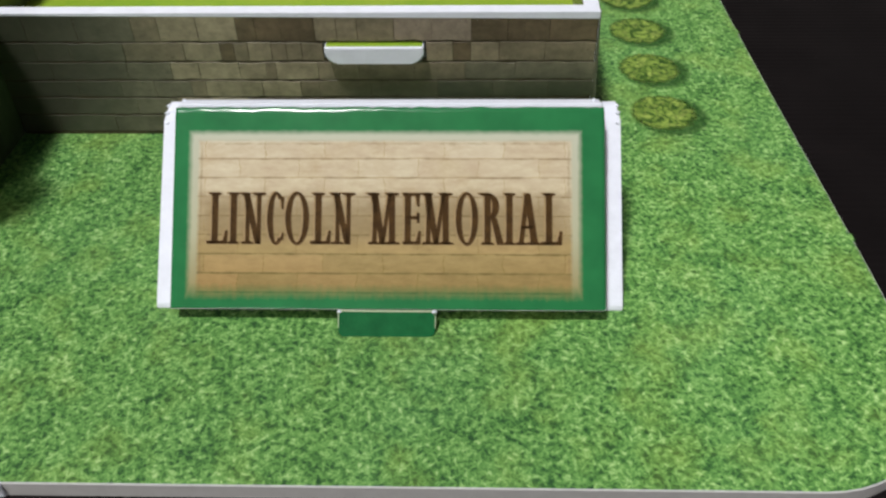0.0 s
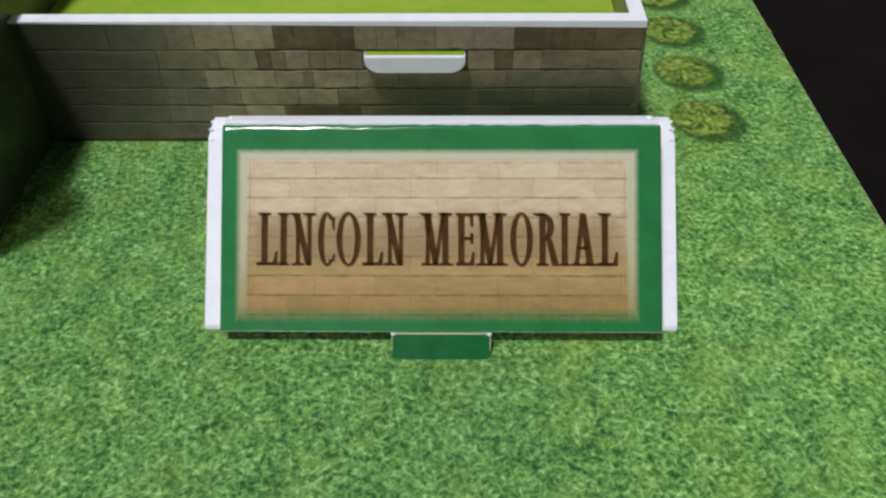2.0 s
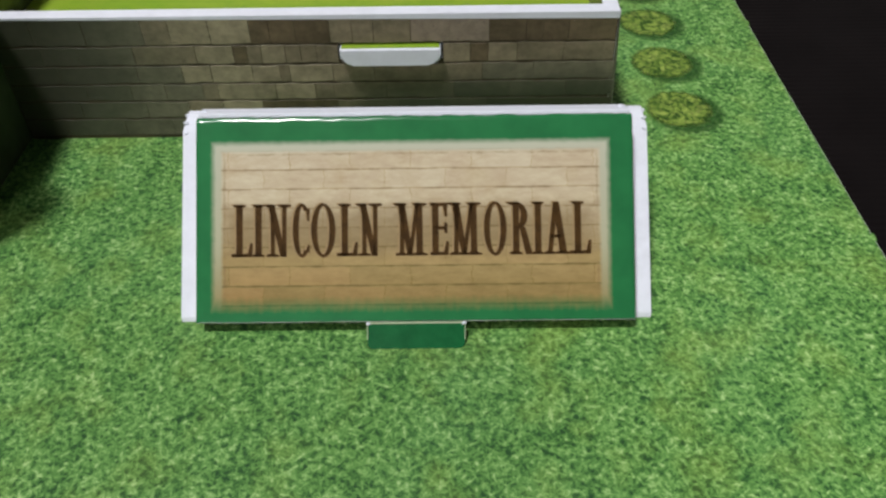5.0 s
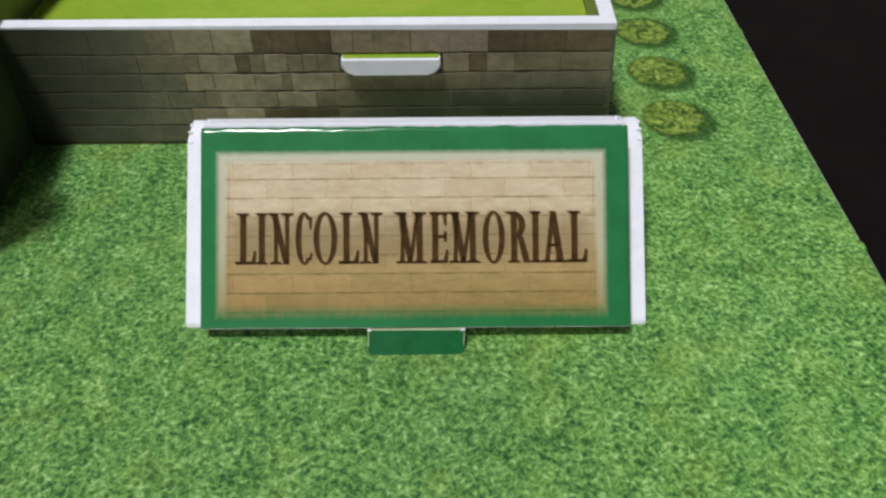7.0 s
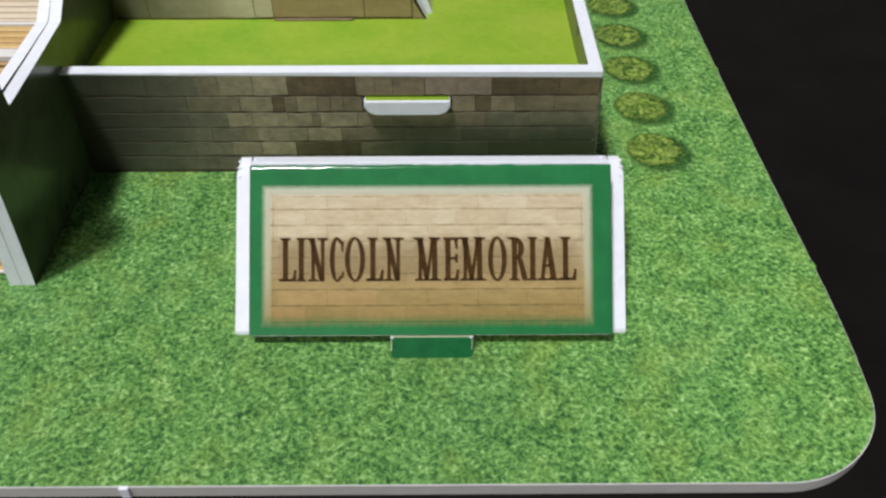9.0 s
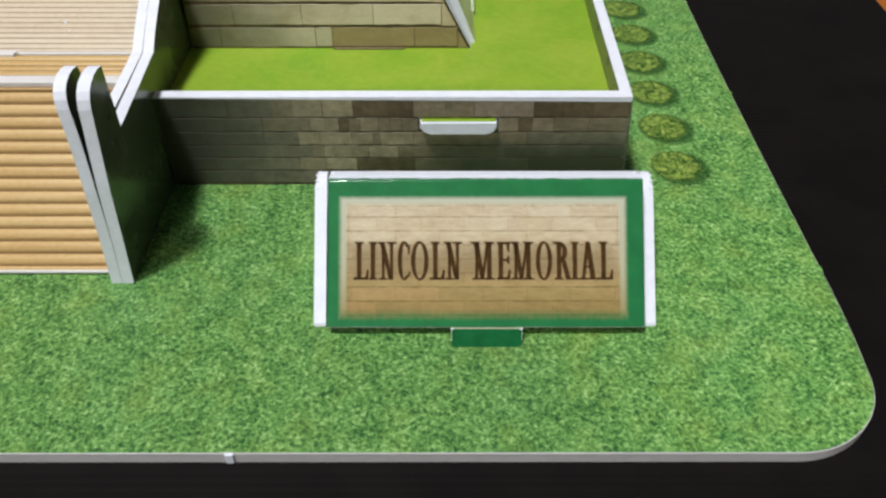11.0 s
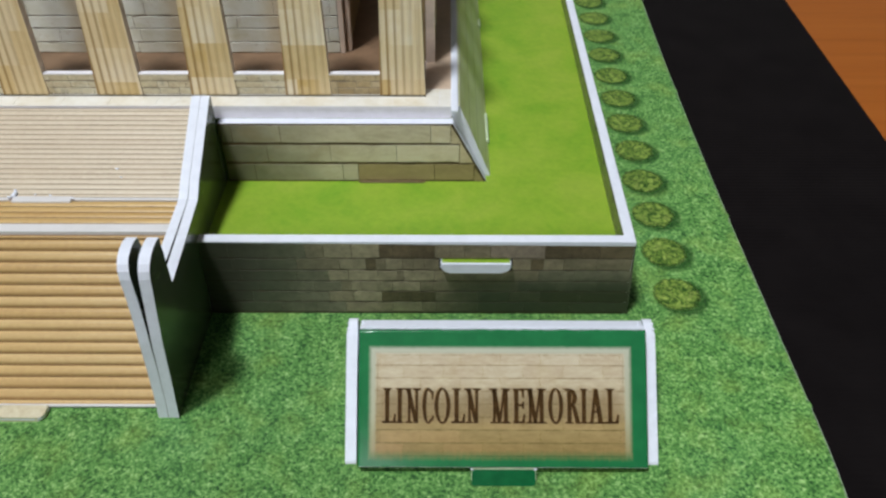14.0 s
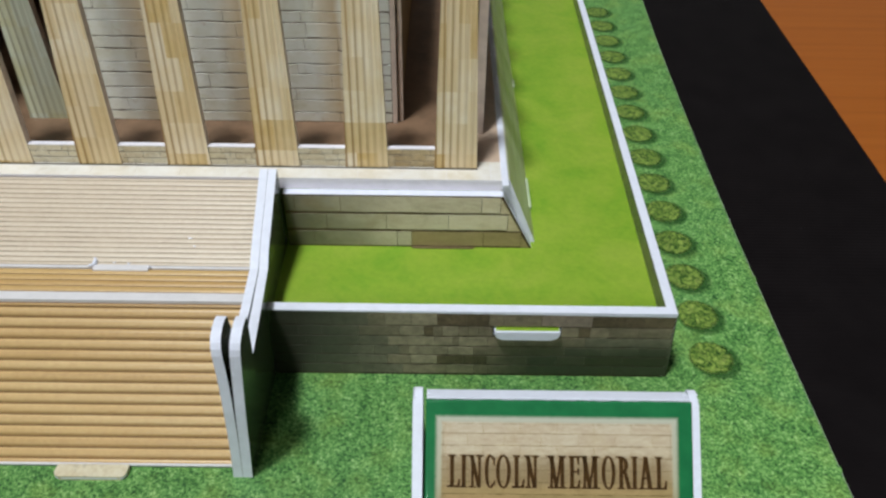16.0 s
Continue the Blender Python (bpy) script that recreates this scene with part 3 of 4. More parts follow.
def stone_mesh(w, h, d, material, rag=0.0, kind=0):
    """A thin block with chamfered, uneven front edges, centred on its back; w along x, h along z, its front at -d in y."""
    key = (round(w, 2), round(h, 2), d, material.name, rag, kind)
    if key not in STONES:
        rnd = random.Random(int(w * 100) * 7 + int(h * 100) + kind)
        bm = bmesh.new()
        c = 0.05
        n = max(2, min(6, int(w / 1.6))) if rag else 1
        rim = [(-1 + 2 * k / n, -1) for k in range(n)] + [(1, -1)] + [(1 - 2 * k / n, 1) for k in range(n)] + [(-1, 1)]
        back, front = [], []
        for sx, sz in rim:
            x, z = sx * w / 2 - (sx > 0.99) * rnd.uniform(0, rag * 0.4), sz * (h / 2 - rnd.uniform(0, rag) * rnd.choice((0.3, 0.6, 1.0)))
            back.append(bm.verts.new((x * U, 0, z * U)))
            front.append(bm.verts.new(((x - math.copysign(c, sx) * (abs(sx) > 0.99)) * U, -d * U, (z - math.copysign(c, sz)) * U)))
        bm.faces.new(front)
        m = len(rim)
        for k in range(m):
            bm.faces.new((back[k], back[(k + 1) % m], front[(k + 1) % m], front[k]))
        bmesh.ops.recalc_face_normals(bm, faces=bm.faces)
        me = bpy.data.meshes.new("stone_block")
        bm.to_mesh(me)
        bm.free()
        me.materials.append(material)
        STONES[key] = me
    return STONES[key]


def courses(name, parent, x0, x1, y, rows, lengths, material, rnd, joint=0.16, d=0.06, gap=0.05, rag=0.0):
    """Stones laid in rows (z0, z1) on a face that looks towards -y, each one an object under its panel."""
    base = BASE[parent]
    for z0, z1 in rows:
        x = x0 - rnd.uniform(0, lengths[0])
        while x < x1 - 0.3:
            w = rnd.choice(lengths) * rnd.uniform(0.85, 1.15)
            a, b = max(x, x0), min(x + w, x1)
            x += w
            if b - a < 0.8:
                continue
            ob = new(name, stone_mesh(b - a - gap, z1 - z0 - joint, d, material, rag, rnd.randrange(4)))
            ob.location = (Vector(((a + b) / 2, y, (z0 + z1) / 2 + rnd.uniform(-0.06, 0.06))) - base) * U
            ob.parent = parent


TONES = {"k": (0.130, 0.098, 0.062), "d": (0.165, 0.150, 0.108), "m": (0.225, 0.188, 0.128), "l": (0.310, 0.265, 0.180), "p": (0.270, 0.218, 0.170),
         "w": (0.690, 0.600, 0.455), "c": (0.620, 0.510, 0.360), "g": (0.600, 0.525, 0.390), "s": (0.330, 0.250, 0.128)}


def laid_row(name, parent, y, z0, z1, tones, joints, material, rnd, flip=None, joint=0.14, gap=0.07, rag=0.22):
    """One course of blocks between the given joints, each in the tone that its letter names."""
    base = BASE[parent]
    for tone, a, b in zip(tones, joints, joints[1:]):
        if flip:
            a, b = flip(b), flip(a)
        ob = new(name, stone_mesh(b - a - gap, z1 - z0 - joint, 0.05, material, rag, rnd.randrange(3)))
        ob.location = (Vector(((a + b) / 2, y, (z0 + z1) / 2 + rnd.uniform(-0.05, 0.05))) - base) * U
        ob.parent = parent
        k = rnd.uniform(0.88, 1.12)
        ob.color = (*(c * k for c in TONES[tone]), 1)


AXIS = -163.8  # the model is symmetrical about this line


def mirror(x):
    return 2 * AXIS - x


# ---------------------------------------------------------------- room and table
def room():
    s = 2800
    tagged(part("floor", boxed(-s, s, -s, s, -960, -940), DIM_FLOOR), "dark floor boards under the table", "floor", kind="structure")
    walls = (("wall_north", -s, s, s, s + 60), ("wall_south", -s, s, -s - 60, -s), ("wall_east", s, s + 60, -s, s), ("wall_west", -s - 60, -s, -s, s))
    for name, x0, x1, y0, y1 in walls:
        tagged(part(name, boxed(x0, x1, y0, y1, -940, 2300), PLASTER), "plain pale plaster wall of the room", "wall", kind="structure")
    tagged(part("ceiling", boxed(-s, s, -s, s, 2300, 2360), PLASTER), "plain pale plaster ceiling", "ceiling", kind="structure")


def table():
    t = thing("wooden_table", 0, 200, -940, "varnished orange-brown wooden table with visible grain", "table")
    bm = boxed(-760, 232, -420, 760, -31, -5.6)
    part("tabletop", soften(bm, 1.2), WOOD, t)
    for x in (-730, 202):
        for y in (-390, 730):
            part("leg", soften(boxed(x - 26, x + 26, y - 26, y + 26, -940, -31), 3), WOOD, t)


def mat():
    t = thing("black_mat", -150, 150, -5.6, "thin black ribbed plastic mat lying on the wooden table", "mat")
    right = [(136.5 + 0.037 * -220, -220), (136.5 + 0.037 * 620, 620)]
    outline = [(-520, -220), right[0], right[1], (-520, 620)]
    part("sheet", sheet(outline, "z", -5.55, -2.75), [BLACK, BLACK], t)


room()
table()
mat()

# ---------------------------------------------------------------- base board
BOARD_X0, BOARD_X1, BOARD_Y0, BOARD_Y1 = mirror(72.8), 72.8, -29.6, 345.0


def bow(y):
    """How far the board's long sides are bent, outwards at the back, to fit the camera's view."""
    return 0.00010 * max(0.0, y - 40) ** 2 - 0.0021 * max(0.0, 10 - y) ** 2


def base_board():
    t = thing("base_board", AXIS, 158, -2.7, "foam base board printed with green turf, rounded corners", "base board")

    def drifted(outline):
        fine = []
        for (xa, ya), (xb, yb) in zip(outline, outline[1:] + outline[:1]):
            n = max(1, int(abs(yb - ya) / 8))
            fine += [(xa + (xb - xa) * k / n, ya + (yb - ya) * k / n) for k in range(n)]
        return [(x + bow(y) * math.copysign(1, x - AXIS), y) for x, y in fine]

    rim = drifted(rounded(BOARD_X0, BOARD_X1, BOARD_Y0, BOARD_Y1, 16, 12))
    part("foam_core", sheet(rim, "z", -2.65, -0.12), [FOAM_GREY, FOAM_GREY], t, "grey-white foam core with a cut edge")
    top = drifted(rounded(BOARD_X0 + 0.15, BOARD_X1 - 0.15, BOARD_Y0 + 0.15, BOARD_Y1 - 0.15, 15.9, 12))
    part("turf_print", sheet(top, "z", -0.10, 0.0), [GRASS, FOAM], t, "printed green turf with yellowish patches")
    rnd = random.Random(4)
    # stubs left where the board was broken out of its sheet
    for x in (-45.3, mirror(-45.3)):
        part("break_stub", soften(boxed(x - 0.75, x + 0.75, BOARD_Y0 - 0.45, BOARD_Y0 + 0.3, -2.5, 0.05), 0.15, 1), FOAM, t)
    for y in (16.6, 89.0, 166.5):
        x = BOARD_X1 + bow(y)
        part("break_stub", soften(boxed(x - 0.5, x + 0.35, y - 0.9, y + 0.9, -2.4, 0.02), 0.15, 1), [GRASS], t)
    # bushes printed along the side, each with its drop shadow painted beside it
    for side in (1, -1):
        for k in range(15):
            x, y = 49.9 + 0.21 * k + rnd.uniform(-0.2, 0.2), 54.1 + 17.7 * k
            if side < 0:
                x = mirror(x)
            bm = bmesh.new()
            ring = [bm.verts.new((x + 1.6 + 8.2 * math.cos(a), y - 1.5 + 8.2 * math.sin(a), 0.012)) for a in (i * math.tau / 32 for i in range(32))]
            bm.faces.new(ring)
            part("bush_shadow", bm, BUSH_SHADOW, t, "dark green shadow printed beside the bush", at=(x + 1.2, y - 1.3, 0.012))
            bm = bmesh.new()
            mid = bm.verts.new((x, y, 0.05))
            out = []
            for i in range(44):
                a = i * math.tau / 44
                r = 6.9 * (1 + 0.045 * math.sin(5 * a + k) + rnd.uniform(-0.035, 0.035))
                out.append(bm.verts.new((x + r * math.cos(a), y + 1.02 * r * math.sin(a), 0.024)))
            for i in range(44):
                bm.faces.new((mid, out[i], out[(i + 1) % 44]))
            part("printed_bush", bm, LEAF, t, "yellow-green printed round bush", at=(x, y, 0.024))


base_board()

# ---------------------------------------------------------------- sign
S45 = math.sqrt(0.5)


def sign_pose():
    """The card's own frame: x along it, y up its slope, z out of its face."""
    m = Matrix.Identity(4)
    m.col[0], m.col[1], m.col[2] = (1, 0, 0, 0), (0, S45, S45, 0), (0, -S45, S45, 0)
    m.translation = (0, -2.62, 2.38)
    return m


def stroke(bm, x0, y0, x1, y1, w0, w1=None):
    """A bar from one point to another, as wide along x as given."""
    w1 = w1 or w0
    vs = [bm.verts.new((x, y, 0)) for x, y in ((x0 - w0 / 2, y0), (x0 + w0 / 2, y0), (x1 + w1 / 2, y1), (x1 - w1 / 2, y1))]
    bm.faces.new(vs)


def serif(bm, x, y, w, h=0.05, up=True):
    """A thin cross bar with a sloping bracket; heights are parts of the letter's."""
    s = 1 if up else -1
    vs = [bm.verts.new(p + (0,)) for p in ((x - w / 2, y), (x + w / 2, y), (x + w / 2, y + s * h * 0.55), (x + w * 0.20, y + s * h * 1.05), (x - w * 0.20, y + s * h * 1.05), (x - w / 2, y + s * h * 0.55))]
    bm.faces.new(vs)


def bowl(bm, cx, cy, rx, ry, a0, a1, thick, thin, steps=26):
    """A stroke along an ellipse, thick at its sides and thin at top and bottom; cx and rx are lengths."""
    prev = None
    for k in range(steps + 1):
        a = a0 + (a1 - a0) * k / steps
        c, s = math.cos(a), math.sin(a)
        wx, wy = thick, thin
        p = bm.verts.new((cx + rx * c, cy + ry * s, 0))
        q = bm.verts.new((cx + (rx - wx) * c, cy + (ry - wy) * s, 0))
        if prev:
            bm.faces.new((prev[0], p, q, prev[1]))
        prev = (p, q)


def letter(ch, w):
    """A condensed roman capital, 1 high and w wide: thick stems, thin hairlines, bracketed serifs."""
    bm = bmesh.new()
    T, H, SW = 0.116, 0.060, 0.24
    if ch == "I":
        stroke(bm, w / 2, 0, w / 2, 1, T)
        serif(bm, w / 2, 0, SW * 0.9), serif(bm, w / 2, 1, SW * 0.9, up=False)
    elif ch == "L":
        x = 0.44 * w - 0.02
        stroke(bm, x, 0, x, 1, T)
        serif(bm, x, 1, SW, up=False)
        stroke(bm, w / 2, 0, w / 2, 0.055, w, w)
        stroke(bm, w - 0.045, 0.02, w - 0.01, 0.26, 0.09, 0.045)
        serif(bm, x, 0, SW)
    elif ch == "E":
        x = 0.33 * w
        stroke(bm, x, 0, x, 1, T)
        for y0, y1 in ((0, 0.055), (0.945, 1)):
            stroke(bm, w / 2 + 0.01, y0, w / 2 + 0.01, y1, w * 0.92, w * 0.92)
        stroke(bm, x + 0.10, 0.49, x + 0.10, 0.55, 0.24)
        stroke(bm, x + 0.20, 0.42, x + 0.20, 0.62, 0.05)
        stroke(bm, w - 0.045, 0.02, w - 0.01, 0.26, 0.09, 0.045)
        stroke(bm, w - 0.06, 0.98, w - 0.04, 0.74, 0.08, 0.04)
    elif ch == "N":
        l, r = 0.10, w - 0.11
        stroke(bm, l + 0.03, 0, l + 0.03, 0.95, H + 0.015)
        stroke(bm, r, 0.0, r, 1, H + 0.015)
        stroke(bm, r - 0.02, 0, l, 1, 0.105, 0.115)
        serif(bm, l + 0.03, 0, 0.24), serif(bm, r, 1, 0.26, up=False), serif(bm, l - 0.02, 1, 0.20, up=False)
    elif ch == "M":
        l, r = 0.10, w - 0.14
        stroke(bm, l + 0.03, 0, l + 0.05, 0.95, H + 0.02)
        stroke(bm, r, 0, r - 0.01, 1, T)
        stroke(bm, w * 0.47, 0, l + 0.02, 1, 0.10, 0.13)
        stroke(bm, w * 0.47, 0, r - 0.04, 1, 0.07, 0.07)
        serif(bm, l + 0.03, 0, 0.24), serif(bm, r, 0, 0.30), serif(bm, l, 1, 0.24, up=False), serif(bm, r, 1, 0.26, up=False)
    elif ch == "O":
        bowl(bm, w / 2, 0.5, w / 2, 0.52, 0, math.tau, 0.110, 0.052, 44)
    elif ch == "C":
        bowl(bm, w / 2 + 0.02, 0.5, w / 2, 0.52, math.radians(52), math.radians(308), 0.112, 0.054, 34)
        stroke(bm, w * 0.90, 0.68, w * 0.88, 0.92, 0.03, 0.07)
        stroke(bm, w * 0.86, 0.08, w * 0.93, 0.22, 0.07, 0.03)
    elif ch == "R":
        x = 0.34 * w
        stroke(bm, x, 0, x, 1, T)
        serif(bm, x, 0, SW), serif(bm, x - 0.05, 1, 0.24, up=False)
        bowl(bm, x + 0.02, 0.74, 0.44 * w, 0.26, -math.pi / 2, math.pi / 2, 0.125, 0.06, 20)
        stroke(bm, w - 0.05, 0, x + 0.12, 0.52, 0.13, 0.11)
    elif ch == "A":
        stroke(bm, w - 0.11, 0, w * 0.46, 1, 0.135, 0.11)
        stroke(bm, 0.09, 0, w * 0.44, 0.97, 0.085, 0.085)
        stroke(bm, w * 0.46, 0.315, w * 0.46, 0.365, w * 0.46, w * 0.42)
        serif(bm, 0.09, 0, 0.22), serif(bm, w - 0.12, 0, 0.28)
    return bm


def torn(parent, x, y, z, size):
    """A ragged white crumb: foam where a sheet was broken off, and on the upper flight a stand-in for glints."""
    bm = bmesh.new()
    bmesh.ops.create_icosphere(bm, subdivisions=2, radius=size * 0.6)
    rnd = random.Random(int(x * 13 + z * 7))
    for v in bm.verts:
        v.co *= rnd.uniform(0.7, 1.25)
        v.co.x *= 1.3
    bm.transform(Matrix.Translation((x, y, z)))
    part("torn_or_glint", bm, FOAM, parent)


def sign():
    t = thing("sign_stand", 0, 11, 0, "wedge-shaped foam-board sign stand with a glossy green card lettered LINCOLN MEMORIAL", "sign")
    m = sign_pose()
    # the card: its face, and the foam under it
    # foam painted grey here to deepen the shade under the card's lower edge
    bm = sheet([(-31.0, 0), (30.9, 0), (30.9, 28.4), (-31.0, 28.4)], "z", -2.45, -0.12)
    bm.transform(m)
    part("card_foam", bm, [FOAM_GREY, FOAM_GREY], t, "foam behind the card, greyed for the shade under it")
    bm = bmesh.new()
    # the printed face curls back over its upper edge
    prof = [(0.0, -0.35), (0.05, -0.10), (0.16, 0.0), (0.22, 0.0), (28.3, 0.0), (28.62, -0.02), (28.88, -0.07), (29.08, -0.16), (29.22, -0.30), (29.30, -0.6)]
    rnd = random.Random(3)
    xs = [-31.1, -30.95, -30.6] + [-30.2 + 60.2 * k / 52 for k in range(53)] + [30.4, 30.8, 31.0]
    rows = [[bm.verts.new((x, y, z)) for y, z in prof] for x in xs]
    for k, row in enumerate(rows):
        a, c = rnd.uniform(-0.14, 0.14), rnd.uniform(-0.10, 0.08)
        for vtx in row[5:]:
            vtx.co.z += a * (vtx.co.y - 28.5)
            vtx.co.y += c
        if k in (0, len(rows) - 1):
            for vtx in row:
                vtx.co.z -= 0.2
    for a, b in zip(rows, rows[1:]):
        for k in range(len(prof) - 1):
            bm.faces.new((a[k], b[k], b[k + 1], a[k + 1]))
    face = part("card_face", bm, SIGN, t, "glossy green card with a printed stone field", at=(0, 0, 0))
    face.matrix_basis = Matrix.Translation(-BASE[t] * U) @ Matrix.LocRotScale(m.translation * U, m.to_quaternion(), None)
    for p in face.data.polygons:
        p.use_smooth = True
    # letters: a pale brown offset under dark brown strokes
    left, right, low, high = -26.05, 24.75, 9.35, 16.7
    spans = (("L", 425, 462), ("I", 463, 484), ("N", 487, 530), ("C", 533, 566), ("O", 568, 611), ("L", 614, 650), ("N", 651, 693),
             ("M", 718, 775), ("E", 779, 813), ("M", 815, 872), ("O", 877, 917), ("R", 920, 962), ("I", 961, 986), ("A", 986, 1029), ("L", 1030, 1067))
    h = high - low
    for ch, a, b in spans:
        x0, x1 = (left + (q - 425) / 642 * (right - left) for q in (a, b))
        w = (x1 - x0) / h
        for z, dx, dy, mat_, nm in ((0.008, -0.25, 0.10, PALE_INK, "letter_shade"), (0.014, 0.10, -0.08, SHADE_INK, "letter_shade"), (0.024, 0, 0, INK, "letter")):
            g = letter(ch, w)
            g.transform(Matrix.Translation((x0 + dx, low + dy, z)) @ Matrix.Diagonal((h, h, 1, 1)))
            g.transform(Matrix.Scale(U, 4))
            for f in g.faces:
                f.normal_update()
                if f.normal.z < 0:
                    f.normal_flip()
            me = bpy.data.meshes.new(nm)
            g.to_mesh(me)
            g.free()
            me.materials.append(mat_)
            ob = new(nm, me)
            ob.parent = face
    # side plates with bare foam edges, back plate, and the tab that holds the card
    for x0, x1, way in ((-34.2, -31.7, -1), (31.4, 33.95, 1)):
        outline = [(-0.3, 0.0), (0.0, 0.8), (20.4, 19.2), (21.6, 20.1), (22.7, 20.55), (23.8, 20.5), (24.7, 19.9), (25.2, 18.8), (25.4, 0.0)]
        bm = soften(sheet(outline, "x", x0, x1), 0.18, 2)
        for v in bm.verts:
            worn = max(0.0, v.co.z - 19.0) * 0.35 if (v.co.x - (x0 + x1) / 2) * way > 0 else 0.0
            v.co.x += way * (0.012 * v.co.z - worn)
        part("side_plate", bm, FOAM, t, "white foam side plate with a ragged cut edge")
        torn(t, (x0 + x1) / 2 + 0.5, 0.2, 0.35, 0.6)
        edge = x0 + 0.25 if way < 0 else x1 - 0.25
        for y, z, size in ((20.2, 18.9, 0.55), (21.3, 20.0, 0.5), (22.6, 20.5, 0.4)):
            torn(t, edge, y, z, size)
    outline = [(18.75, 0.0), (18.75, 22.6), (19.0, 23.0), (22.3, 21.75), (22.7, 21.3), (22.7, 0.0)]
    part("back_plate", soften(sheet(outline, "x", -31.0, 30.8), 0.12, 2), FOAM, t, "white foam back plate")
    for x in (-30.5, 29.8):
        torn(t, x, 20.6, 22.5, 0.5)
    bm = sheet(rounded(-6.8, 6.9, -2.3, 1.35, 0.75, 6, (1, 1, 0, 0)), "z", -0.75, 0.0)
    tilt = Matrix.Translation((0, -4.0, 1.62)) @ Matrix.Rotation(math.radians(45), 4, "X")
    bm.transform(tilt)
    part("tab", soften(bm, 0.20, 2), [GREEN, FOAM_DULL], t, "folded glossy green tab")
    # pale strips stand in for the gloss along the tab's rim
    bm = bmesh.new()
    for r in ((-6.85, 6.95, 1.25, 1.42), (-6.85, -6.76, -1.0, 1.25), (6.87, 6.95, -1.0, 1.25)):
        box(bm, *r, -0.3, 0.10)
    bm.transform(tilt)
    part("tab_rim_glint", bm, FOAM_DULL, t, "pale strips painted for the lit rim of the green tab")
    for x in (-6.7, 6.8):
        torn(t, x, -3.1, 2.5, 0.42)


sign()

# ---------------------------------------------------------------- retaining wall and lawn
WALL_Y, WALL_Z, LAWN_Z = 46.3, 24.4, 18.7
WALL_X = 33.9
BACK_Y = 315.0
SKEW = 0.014  # the long side is turned a little outwards to fit the camera's view


def retaining_wall(side):
    rnd = random.Random(11)
    t = thing("retaining_wall", -20 if side > 0 else mirror(-20), WALL_Y, 0, "low retaining wall of foam board printed with grey-brown stone blocks", "wall", "retaining walls")

    def X(x):
        return x if side > 0 else mirror(x)

    def strip(x0, x1, *r):
        return boxed(*sorted((X(x0), X(x1))), *r)

    # the tab of the lawn comes through a slot, so the wall is built round it
    x0, x1, z0, z1 = -13.9, 4.1, 15.9, 19.0
    for a, b, c, d in ((-73.3, x0, 0, WALL_Z), (x1, WALL_X, 0, WALL_Z), (x0, x1, 0, z0), (x0, x1, z1, WALL_Z)):
        part("foam_core", strip(a, b, WALL_Y + 0.28, WALL_Y + 2.75, c, d), FOAM, t, "white foam core with a bare top edge")
    panel = part("stone_face", strip(-73.3, WALL_X - 0.1, WALL_Y + 0.12, WALL_Y + 0.26, 0, z0), JOINT, t, "dark joints behind the blocks, and painted contact shade at the foot")
    part("stone_face", strip(-73.3, x0, WALL_Y + 0.12, WALL_Y + 0.26, z0, WALL_Z - 0.1), JOINT, t)
    part("stone_face", strip(x1, WALL_X - 0.1, WALL_Y + 0.12, WALL_Y + 0.26, z0, WALL_Z - 0.1), JOINT, t)
    part("stone_face", strip(x0, x1, WALL_Y + 0.12, WALL_Y + 0.26, z1, WALL_Z - 0.1), JOINT, t)

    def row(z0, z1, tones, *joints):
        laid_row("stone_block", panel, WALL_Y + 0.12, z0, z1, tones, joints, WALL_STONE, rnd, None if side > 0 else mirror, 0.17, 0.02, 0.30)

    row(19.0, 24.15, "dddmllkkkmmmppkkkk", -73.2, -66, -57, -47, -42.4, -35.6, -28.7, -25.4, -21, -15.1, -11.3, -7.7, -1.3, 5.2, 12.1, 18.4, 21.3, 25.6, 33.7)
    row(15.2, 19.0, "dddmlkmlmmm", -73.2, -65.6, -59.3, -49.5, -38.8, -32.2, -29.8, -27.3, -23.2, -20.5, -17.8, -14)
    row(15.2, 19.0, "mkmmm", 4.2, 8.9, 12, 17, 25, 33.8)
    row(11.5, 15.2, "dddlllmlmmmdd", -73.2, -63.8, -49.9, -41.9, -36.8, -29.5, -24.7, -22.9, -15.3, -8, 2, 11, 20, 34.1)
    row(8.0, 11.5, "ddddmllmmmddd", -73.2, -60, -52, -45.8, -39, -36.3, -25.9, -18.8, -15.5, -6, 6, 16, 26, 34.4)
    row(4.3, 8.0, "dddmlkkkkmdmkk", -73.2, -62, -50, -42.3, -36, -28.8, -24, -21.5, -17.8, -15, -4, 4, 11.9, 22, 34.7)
    # the dark strip left below this course paints the wall's contact shade
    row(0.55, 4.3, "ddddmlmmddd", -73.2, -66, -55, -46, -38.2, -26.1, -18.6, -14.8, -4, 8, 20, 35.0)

    def plank(xa, xb, ya, yb, za, zb, flare=0.0):
        """A plank along the side: it drifts outwards towards the back, and flares by that much at its foot."""
        bm = bmesh.new()
        vs = [bm.verts.new((X(x + SKEW * (y - WALL_Y) + flare * (1 - z / WALL_Z)), y, z)) for z in (za, zb) for x, y in ((xa, ya), (xb, ya), (xb, yb), (xa, yb))]
        for q in ((0, 1, 2, 3), (4, 5, 6, 7), (0, 1, 5, 4), (1, 2, 6, 5), (2, 3, 7, 6), (3, 0, 4, 7)):
            bm.faces.new([vs[k] for k in q])
        return bm

